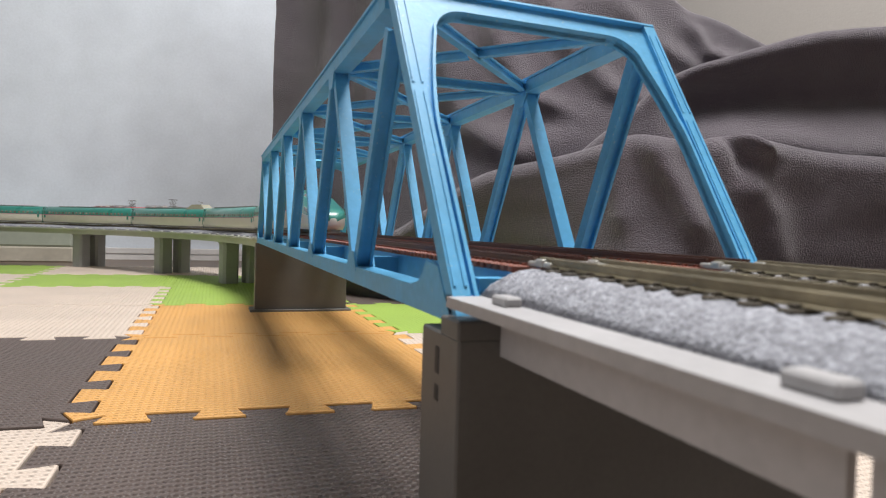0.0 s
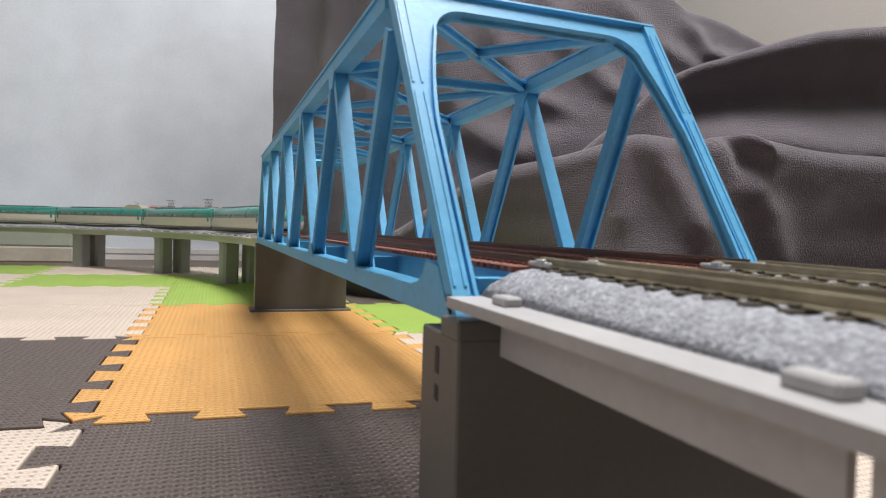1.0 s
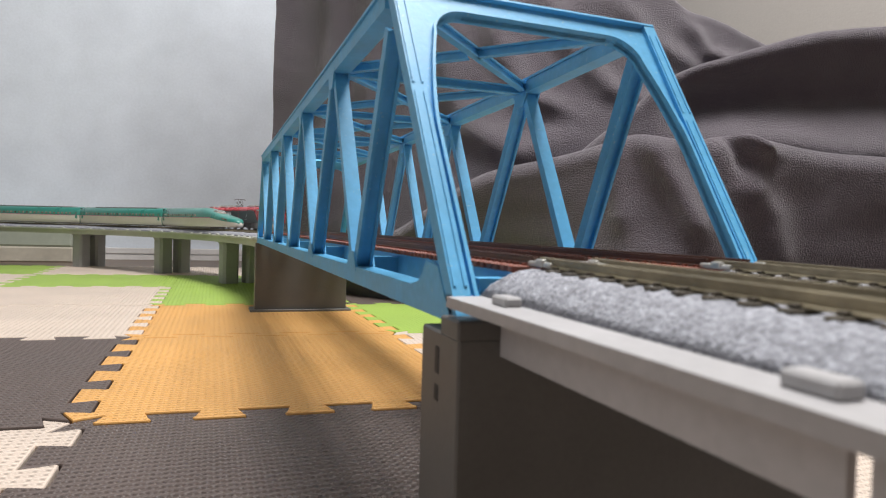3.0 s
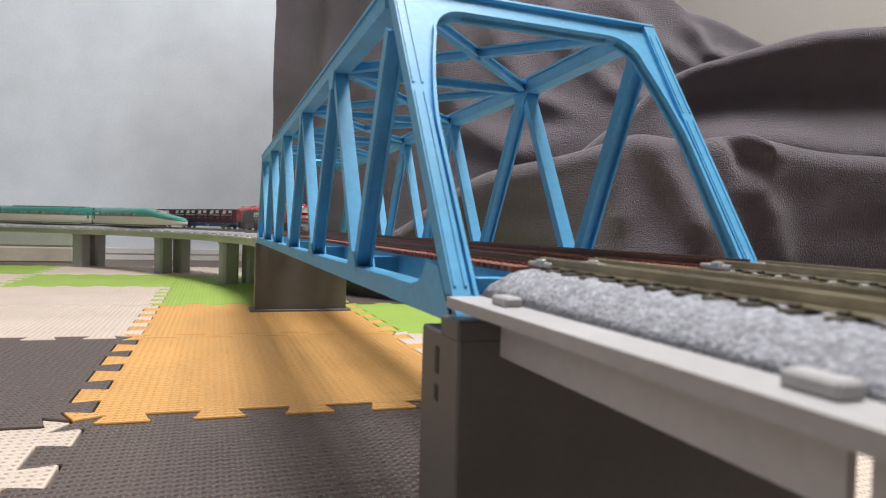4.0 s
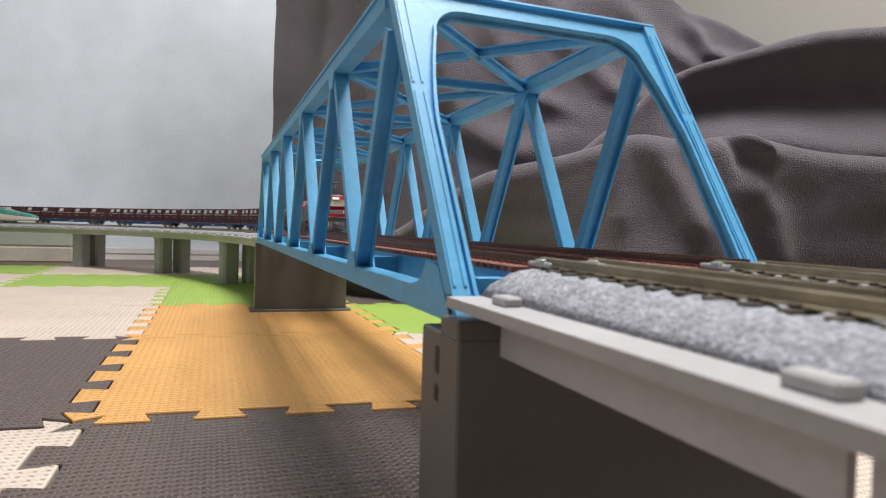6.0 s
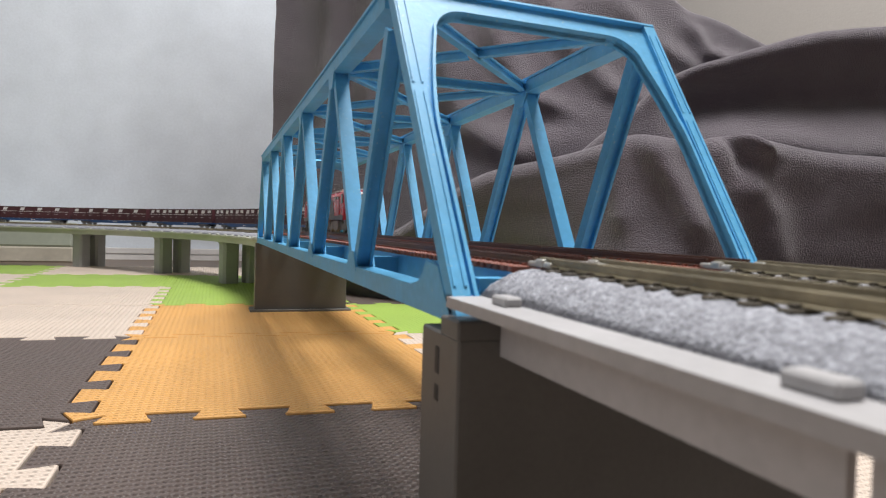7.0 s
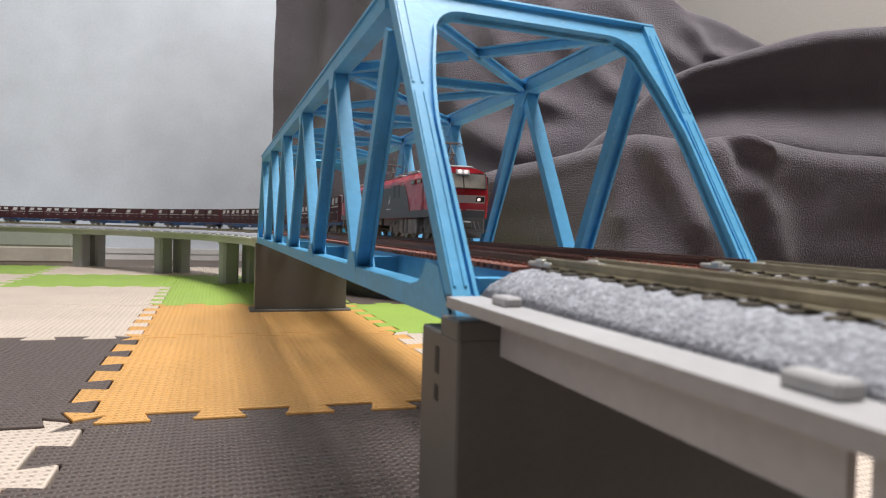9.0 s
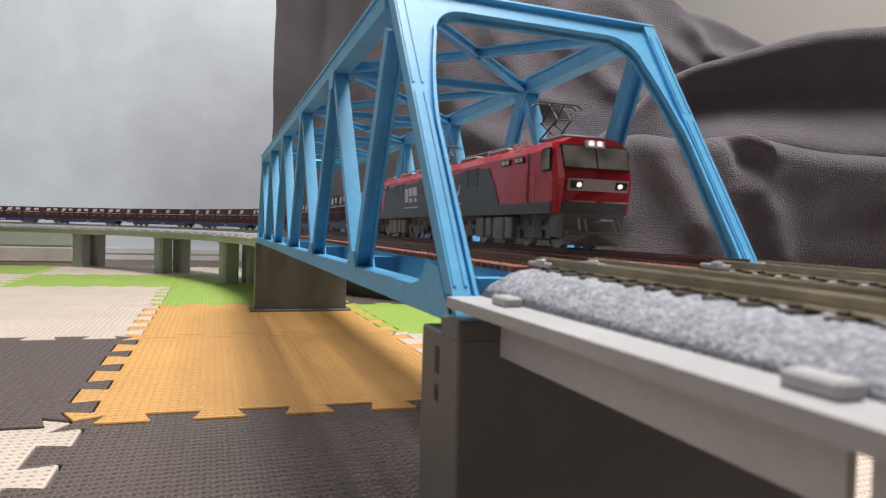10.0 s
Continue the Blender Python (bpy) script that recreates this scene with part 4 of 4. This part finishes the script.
    box(bm, -0.012, 0.012, a, b, 0.0095, L_FLOOR)
    part("underframe", bm, UNDER, body)
    bogie(body, yy(0.033), 0.0335 * 0.9, UNDER)
    bogie(body, yy(0.117), 0.0335 * 0.9, UNDER)
    # cab face
    def face(d, x0, x1, z0, z1):
        """A face patch on the nose that leans with it."""
        def dd(z):
            return d + max(0, (z - L_BELT) / (L_ROOF - L_BELT)) * 0.0055 + max(0, (L_BELT - z) / (L_BELT - L_FLOOR)) * 0.0036
        return [(x, yy(dd(z)), z) for x, z in ((x0, z0), (x1, z0), (x1, z1), (x0, z1))]

    def patch(name, mat, d, x0, x1, z0, z1, par, label=""):
        bm = bmesh.new()
        fr = face(d, x0, x1, z0, z1)
        bk = face(d + 0.0012, x0, x1, z0, z1)
        loft(bm, [fr, bk])
        return part(name, bm, mat, par, label)

    patch("windscreen_frame", DARK, -0.0002, -0.0164, 0.0164, 0.0340, 0.0446, body)
    for x0, x1 in ((-0.0158, -0.0004), (0.0004, 0.0158)):
        patch("windscreen", CAB_GLASS, -0.0006, x0, x1, 0.0347, 0.0440, body, "windscreen half with the lit cab interior put into its colour")
    patch("lamp_band", BAND, -0.0010, -0.0146, 0.0146, 0.0248, 0.0298, body, "cream band that carries the lamps")
    for x in (-0.0110, 0.0110):
        # Flat dark patch in place of a hollow: recess shade put into colour.
        patch("lamp_recess_shade", DARK, -0.0013, x - 0.0029, x + 0.0029, 0.0257, 0.0289, body)
        bm = bmesh.new()
        q = 0.0010 if x < 0 else -0.0010
        tube(bm, (x + q, yy(-0.0015), 0.0272), (x + q, yy(0.0010), 0.0272), 0.0010, 12)
        part("headlamp", bm, LAMP_ON if cab_first else GLASS, body, "lit headlamp" if cab_first else "")
    patch("top_lamp_case", WHITE, -0.0012, -0.0046, 0.0046, 0.0436, 0.0468, body)
    for x in (-0.0021, 0.0021):
        bm = bmesh.new()
        tube(bm, (x, yy(0.0032), 0.0452), (x, yy(0.0048), 0.0452), 0.00135, 12)
        part("top_lamp", bm, LAMP_ON if cab_first else GLASS, body, "lit top lamp" if cab_first else "")
    # skirt, buffer beam, plough, coupler, pipes
    bm = bmesh.new()
    ring_s = [(-0.0168, 0.0050), (0.0168, 0.0050), (0.0168, L_FLOOR + 0.0004), (-0.0168, L_FLOOR + 0.0004)]
    loft(bm, [[(x * 0.90, yy(0.0030), z) for x, z in ring_s], [(x, yy(0.005), z) for x, z in ring_s], [(x, yy(0.011), z) for x, z in ring_s]])
    part("front_skirt", bm, SKIRT, body)
    patch("grey_front_band", LOCO_GREY, -0.0005, -0.0160, 0.0160, L_FLOOR + 0.0001, 0.0198, body)
    bm = bmesh.new()
    loft(bm, [[(x, yy(-0.0002 + abs(x) * 0.22), z) for x, z in ((-0.0140, 0.0018), (0, 0.0014), (0.0140, 0.0018), (0.0140, 0.0062), (0, 0.0066), (-0.0140, 0.0062))],
              [(x, yy(0.0020 + abs(x) * 0.22), z) for x, z in ((-0.0140, 0.0018), (0, 0.0014), (0.0140, 0.0018), (0.0140, 0.0062), (0, 0.0066), (-0.0140, 0.0062))]])
    part("snow_plough", bm, BRIGHT_UNDER, body)
    bm = bmesh.new()
    a, b = sorted((yy(-0.0062), yy(0.004)))
    box(bm, -0.0022, 0.0022, a, b, 0.0088, 0.0122, 0.0006)
    a, b = sorted((yy(-0.0080), yy(-0.0050)))
    box(bm, -0.0030, 0.0030, a, b, 0.0082, 0.0128, 0.0008)
    part("coupler", bm, UNDER, body)
    bm = bmesh.new()
    a, b = sorted((yy(-0.0040), yy(-0.0020)))
    box(bm, -0.0165, 0.0165, a, b, 0.0070, 0.0075)
    for x in (-0.0095, -0.0065, 0.0065, 0.0095):
        tube(bm, (x, yy(-0.0006), 0.0130), (x * 1.08, yy(-0.0030), 0.0080), 0.0005, 6)
    part("hoses_and_step", bm, STEEL, body)
    bm = bmesh.new()
    for x0, x1 in ((-0.0140, -0.0020), (0.0020, 0.0140)):
        tube(bm, (x0, yy(-0.0012), 0.0202), (x1, yy(-0.0012), 0.0202), 0.0003, 5)
        for x in (x0, x1):
            tube(bm, (x, yy(-0.0012), 0.0202), (x, yy(0.0006), 0.0202), 0.0003, 5)
    part("front_handrail", bm, STEEL, body)
    # roof gear
    bm = bmesh.new()
    a, b = sorted((yy(0.012), yy(0.030)))
    box(bm, -0.0110, 0.0110, a, b, L_ROOF - 0.0005, L_ROOF + 0.0022, 0.0008)
    part("cooler", bm, ROOF_GREY, body)
    a, b = sorted((yy(0.068), yy(0.092)))
    bm = bmesh.new()
    box(bm, -0.0120, 0.0120, a, b, L_ROOF - 0.0005, L_ROOF + 0.0020, 0.0008)
    part("roof_hatch", bm, ROOF_GREY, body)
    a, b = sorted((yy(0.112), yy(0.135)))
    bm = bmesh.new()
    box(bm, -0.0120, 0.0120, a, b, L_ROOF - 0.0005, L_ROOF + 0.0020, 0.0008)
    part("roof_hatch", bm, ROOF_GREY, body)
    pantograph(body, yy(0.039 if cab_first else 0.1355), L_ROOF + 0.0032, 0.0243 if cab_first else 0.021, COLLECTOR, 0.7)
    for d, x in ((0.030, -0.008), (0.030, 0.008), (0.054, -0.008), (0.054, 0.008), (0.060, -0.006), (0.064, -0.009), (0.099, -0.008), (0.105, -0.004)):
        bm = bmesh.new()
        tube(bm, (x, yy(d), L_ROOF - 0.0005), (x, yy(d), L_ROOF + 0.0036), 0.0013, 8)
        tube(bm, (x, yy(d), L_ROOF + 0.0010), (x, yy(d), L_ROOF + 0.0016), 0.0018, 8)
        part("insulator", bm, INSULATOR, body)
    bm = bmesh.new()
    tube(bm, (-0.006, yy(0.058), L_ROOF + 0.0040), (-0.006, yy(0.14), L_ROOF + 0.0040), 0.0004, 5)
    part("roof_conductor", bm, STEEL, body)
    if cab_first:
        bm = bmesh.new()
        for z in (0.018, 0.024, 0.030, 0.036):
            a, b = sorted((yy(ln), yy(ln + 0.0018)))
            box(bm, -0.012, 0.012, a, b, z - 0.004, z + 0.001)
        part("gangway_bellows", bm, DARK, body)
    return body


WAGON = 0.2844


def wagon(white_tags, seed):
    """A blue container flat wagon with five maroon containers."""
    w = empty("container_wagon", "blue container flat wagon carrying five maroon freight containers", "freight wagon", "container wagons")
    ln = WAGON - 0.008
    bm = bmesh.new()
    out = [(-ln / 2, 0.0125), (ln / 2, 0.0125), (ln / 2, 0.0095), (ln / 2 - 0.062, 0.0090), (ln / 2 - 0.085, 0.0052), (-ln / 2 + 0.085, 0.0052), (-ln / 2 + 0.062, 0.0090), (-ln / 2, 0.0095)]
    extrude_outline(bm, out, lambda a, b, c: (-0.0150 + c, a, b), 0.030)
    frame_ob = part("flat_frame", bm, WAGON_BLUE, w)
    for s in (-1, 1):
        bm = bmesh.new()
        for y in (-0.028, -0.020):
            x = s * 0.0151
            xa, xb = sorted((x, x + s * 0.0002))
            box(bm, xa, xb, y, y + 0.004, 0.0072, 0.0100)
        part("stencil", bm, WHITE, frame_ob, "small white marks")
    for y in (-0.090, 0.090):
        bogie(w, y, 0.0225, UNDER)
    for y in (-ln / 2 - 0.002, ln / 2 + 0.002):
        bm = bmesh.new()
        box(bm, -0.0018, 0.0018, y - 0.003, y + 0.003, 0.0078, 0.0108)
        part("coupler", bm, UNDER, w)
    rng = random.Random(seed)
    cl = 0.0520
    for k in range(5):
        y = (k - 2) * 0.0540
        bm = bmesh.new()
        box(bm, -0.0165, 0.0165, y - cl / 2, y + cl / 2, 0.0127, 0.0440, 0.0005)
        for s in (-1, 1):
            for q in range(9):
                yq = y - cl / 2 + 0.004 + q * (cl - 0.008) / 8
                xa, xb = sorted((s * 0.0163, s * 0.0170))
                box(bm, xa, xb, yq - 0.0011, yq + 0.0011, 0.0150, 0.0300)
            for yq in (y - cl / 2 + 0.001, y + cl / 2 - 0.001):
                xa, xb = sorted((s * 0.0163, s * 0.0172))
                box(bm, xa, xb, yq - 0.0010, yq + 0.0010, 0.0128, 0.0440)
            xa, xb = sorted((s * 0.0163, s * 0.0172))
            box(bm, xa, xb, y - cl / 2, y + cl / 2, 0.0424, 0.0440)
        c = part("container", bm, MAROON, w)
        for s in (-1, 1):
            bm = bmesh.new()
            x = s * 0.0166

            def to(a, b, d, x=x, s=s):
                return (x + s * (0.00055 + d), y + a * s * -1, b)
            extrude_outline(bm, [(0.0055, 0.0338), (0.0185, 0.0338), (0.0145, 0.0412), (0.0015, 0.0412)], to, 0.0002)
            if white_tags:
                extrude_outline(bm, [(-0.0205, 0.0352), (-0.0075, 0.0352), (-0.0075, 0.0412), (-0.0205, 0.0412)], to, 0.0002)
            extrude_outline(bm, [(-0.0240, 0.0303), (0.0240, 0.0303), (0.0240, 0.0313), (-0.0240, 0.0313)], to, 0.0002)
            extrude_outline(bm, [(-0.020, 0.0240), (-0.014, 0.0240), (-0.014, 0.0247), (-0.020, 0.0247)], to, 0.0006)
            extrude_outline(bm, [(0.008, 0.0240), (0.018, 0.0240), (0.018, 0.0247), (0.008, 0.0247)], to, 0.0006)
            part("container_marking", bm, WHITE, c, "white slanted badge, line and small marks")
    return w


E_HALF, E_TOP = 0.0192, 0.0445


def e_ring(y, k=1.0, top=E_TOP, low=0.0040):
    """One cross-section of the high-speed train; top is its crown's height."""
    w = E_HALF * k
    mid = min(0.0235, low + (top - low) * 0.55)
    sh = mid + (top - mid) * 0.72
    return [(-w * 0.86, y, low), (-w * 0.97, y, low + (mid - low) * 0.35), (-w, y, mid), (-w * 0.97, y, mid + (sh - mid) * 0.6), (-w * 0.86, y, sh), (-w * 0.55, y, top - (top - sh) * 0.25), (0, y, top),
            (w * 0.55, y, top - (top - sh) * 0.25), (w * 0.86, y, sh), (w * 0.97, y, mid + (sh - mid) * 0.6), (w, y, mid), (w * 0.97, y, low + (mid - low) * 0.35), (w * 0.86, y, low)]


def e_shell(parent, rings, nose=None):
    bm = bmesh.new()
    loft(bm, rings)
    bmesh.ops.recalc_face_normals(bm, faces=bm.faces)
    for f in bm.faces:
        zs = [v.co.z for v in f.verts]
        y = sum(v.co.y for v in f.verts) / len(f.verts)
        edge = 0.0225 if nose is None else 0.0225 - 0.0105 * max(0.0, min(1.0, 1 - (y - nose) / 0.085))
        f.material_index = 0 if sum(zs) / len(zs) > edge else 1
    return part("body_shell", bm, [SHIN_GREEN, SHIN_WHITE], parent, smooth=True)


def e_details(parent, y0, y1, windows):
    for s in (-1, 1):
        x = s * (E_HALF + 0.0001)
        bm = bmesh.new()
        xa, xb = sorted((x - s * 0.0004, x + s * 0.0002))
        box(bm, xa, xb, y0, y1, 0.0228, 0.0236)
        part("waist_line", bm, PINK, parent, "thin pink waist line")
        a, b = windows
        n = int((b - a) / 0.0118)
        for k in range(n):
            y = a + (k + 0.5) * (b - a) / n
            bm = bmesh.new()
            xx = s * (E_HALF * 0.985)
            xa, xb = sorted((xx - s * 0.0006, xx + s * 0.0006))
            box(bm, xa, xb, y - 0.0033, y + 0.0033, 0.0258, 0.0304, 0.0004)
            part("window", bm, GLASS, parent)
        for y in (y0 + 0.010, y1 - 0.010):
            if not (a - 0.03 < y < b + 0.03):
                continue
            bm = bmesh.new()
            xa, xb = sorted((x - s * 0.0006, x + s * 0.0001))
            box(bm, xa, xb, y - 0.0032, y + 0.0032, 0.0150, 0.0330, 0.0004)
            dr = part("door", bm, [SHIN_GREEN], parent)
            bm = bmesh.new()
            xa, xb = sorted((x - s * 0.0004, x + s * 0.0004))
            box(bm, xa, xb, y - 0.0014, y + 0.0014, 0.0262, 0.0300)
            part("pane", bm, GLASS, dr)
    bm = bmesh.new()
    box(bm, -0.0155, 0.0155, y0 + 0.004, y1 - 0.004, 0.0012, 0.0042)
    part("underskirt", bm, UNDER, parent)


E_CAR, E_END = 0.3213, 0.355


def e_car(kind):
    """A middle car; kind 1 has a beige collector cover, kind 2 open collectors."""
    c = empty("high_speed_train_car", "green and white high-speed train car with a pink line", "train car", "high-speed train cars")
    h = E_CAR / 2 - 0.0032
    e_shell(c, [e_ring(-h, 0.97, E_TOP - 0.001), e_ring(-h + 0.002), e_ring(0), e_ring(h - 0.002), e_ring(h, 0.97, E_TOP - 0.001)])
    e_details(c, -h, h, (-h + 0.022, h - 0.022))
    for y in (-h - 0.0022, h + 0.0022):
        bm = bmesh.new()
        box(bm, -0.0150, 0.0150, y - 0.0018, y + 0.0018, 0.006, E_TOP - 0.003)
        part("gangway_bellows", bm, DARK, c)
    bm = bmesh.new()
    box(bm, -0.010, 0.010, -h + 0.03, h - 0.05, E_TOP - 0.0012, E_TOP + 0.0012, 0.0008)
    part("roof_duct", bm, ROOF_GREY, c)
    if kind == 1:
        bm = bmesh.new()
        loft(bm, [[(x, y, z) for x, z in ((-0.013, E_TOP - 0.003), (0.013, E_TOP - 0.003), (0.011, top), (-0.011, top))] for y, top in ((-h + 0.005, E_TOP - 0.002), (-h + 0.020, E_TOP + 0.0075), (-h + 0.055, E_TOP + 0.0075), (-h + 0.078, E_TOP - 0.002))])
        part("collector_cover", bm, BEIGE_HOOD, c, "beige sloping roof cover")
        bm = bmesh.new()
        tube(bm, (0, -h + 0.040, E_TOP + 0.007), (0, -h + 0.030, E_TOP + 0.012), 0.0005, 5)
        tube(bm, (0, -h + 0.030, E_TOP + 0.012), (0, -h + 0.046, E_TOP + 0.015), 0.0005, 5)
        part("collector_arm", bm, STEEL, c)
    return c


def e_tail():
    """The end car: its long nose looks to -y."""
    c = empty("high_speed_train_end_car", "green and white high-speed train end car with a long nose", "train car", "high-speed train cars")
    h = E_END / 2 - 0.002
    prof = [(0.0, 0.16, 0.0140), (0.004, 0.42, 0.0190), (0.014, 0.66, 0.0225), (0.032, 0.83, 0.0255), (0.055, 0.92, 0.0290), (0.075, 0.965, 0.0330), (0.095, 0.99, 0.0375), (0.115, 1.0, 0.0408), (0.135, 1.0, E_TOP)]
    rings = [e_ring(-h + d, k, top, 0.0075 - 0.0035 * min(1, d / 0.02)) for d, k, top in prof] + [e_ring(h - 0.002), e_ring(h, 0.97, E_TOP - 0.001)]
    e_shell(c, rings, -h)
    e_details(c, -h + 0.10, h, (-h + 0.165, h - 0.03))
    # cockpit glass and lamps
    bm = bmesh.new()
    loft(bm, [[(x, -h + d, z) for x, z in ((-w, zz - 0.003), (w, zz - 0.003), (w * 0.7, zz), (-w * 0.7, zz))] for d, w, zz in ((0.070, 0.005, 0.0328), (0.080, 0.0105, 0.0356), (0.098, 0.0120, 0.0396), (0.104, 0.0085, 0.0402))])
    part("cockpit_glass", bm, GLASS, c)
    for s in (-1, 1):
        bm = bmesh.new()
        bar(bm, (s * 0.0158, -h + 0.030, 0.0188), (s * 0.0176, -h + 0.048, 0.0222), (s, 0, 0), 0.0030, 0.0008)
        part("headlamp", bm, GLASS, c)
        bm = bmesh.new()
        x = s * (E_HALF + 0.0001)
        extrude_outline(bm, [(h - 0.016, 0.0305), (h - 0.030, 0.0295), (h - 0.034, 0.0285), (h - 0.022, 0.0280), (h - 0.012, 0.0290)], lambda a, b, d, x=x, s=s: (x + s * (d - 0.0005), a, b), 0.0006)
        part("emblem", bm, WHITE, c, "small pale emblem")
    return c


# ---- movement ----


def car_pose(s_front, length, x, inset=0.18):
    """Pose of a vehicle whose near end lies at s_front on the line: it sits on two pivots."""
    a, b = s_front + inset * length, s_front + (1 - inset) * length
    xa, ya, _ = on_line(a, x)
    xb, yb, _ = on_line(b, x)
    h = math.atan2(-(xb - xa), yb - ya)
    return pose((xa + xb) / 2, (ya + yb) / 2, RAIL_TOP + (drop(a) + drop(b)) / 2, 0, 0, math.degrees(h))


TIMES = [k * 0.5 for k in range(21)]


def loco_front(t):
    d = 10.0 - t
    return 0.076 + 0.1588 * d - 0.0003 * d * d


def nose(t):
    return 0.377 + 0.2784 * t


def build_trains():
    moving = []
    half = 0.1655
    moving.append((loco_half(0, half, True, True), lambda t: loco_front(t), half, X_RIGHT))
    moving.append((loco_half(0, half, False, False), lambda t: loco_front(t) + half + 0.004, half, X_RIGHT))
    plain = wagon(False, 1)
    tagged_one = wagon(True, 2)
    order = "tttppttt"
    for k, c in enumerate(order):
        src = plain if c == "p" else tagged_one
        w = src if src not in [m[0] for m in moving] else copy_thing(src, pose(0, 0, 0))
        moving.append((w, lambda t, k=k: loco_front(t) + 2 * half + 0.026 + k * WAGON, WAGON - 0.008, X_RIGHT))
    moving.append((e_tail(), nose, E_END, X_LEFT))
    kinds = [0, 0, 1, 0, 0]
    plain_car = e_car(0)
    for k, c in enumerate(kinds):
        car = e_car(c) if c else (plain_car if k == 0 else copy_thing(plain_car, pose(0, 0, 0)))
        moving.append((car, lambda t, k=k: nose(t) + E_END + k * E_CAR, E_CAR, X_LEFT))
    return moving


# ---- build ----
room()
mats()
blanket()
bridge()
pier(-0.0135, True)
pier(0.800, False)
viaduct("near_viaduct", -0.75, -0.0035, 0.004, SLAB, "light grey model viaduct deck with grey ballast", [-0.0250 - 0.0857 * k for k in range(8)])
viaduct("curved_viaduct", LENGTH + 0.003, END_MID, 0.03, VIADUCT, "grey curved model viaduct carrying two tracks", [LENGTH + 0.03 + 0.05 * k for k in range(30)])
columns()
MOVING = build_trains()
for x in (X_LEFT, X_RIGHT):
    track(x, LENGTH + 0.002, end_of(x), 0.03, 0.0083, TIE, RAIL, "weathered model track on the curved viaduct", False, 0.015, 0.0034)
for x in (X_LEFT, X_RIGHT):
    near = track(x, -0.75, -0.004, 0.02, 0.0083, TIE, RAIL, "weathered olive model track with brown ties on ballast", True, 0.0126, 0.0030)
    for a in (-0.00825, 0.00825):
        bm = bmesh.new()
        box(bm, x + a - 0.0017, x + a + 0.0017, -0.0115, 0.0015, FOOT - 0.0002, FOOT + 0.0014, 0.0004)
        box(bm, x + a - 0.0022, x + a + 0.0022, -0.0080, -0.0040, FOOT - 0.0002, FOOT + 0.0021, 0.0004)
        part("rail_joiner", bm, METAL, near, "pale metal rail joiner")
    track(x, 0.0, LENGTH, 0.2, 0.0052, TIE_RED, RAIL_RUST, "rusty model track with red ties on the bridge", True, 0.015, 0.0030)


def motions():
    for thing, near_end, length, x in MOVING:
        walk(thing, [(t, car_pose(near_end(t), length, x)) for t in TIMES])


motions()
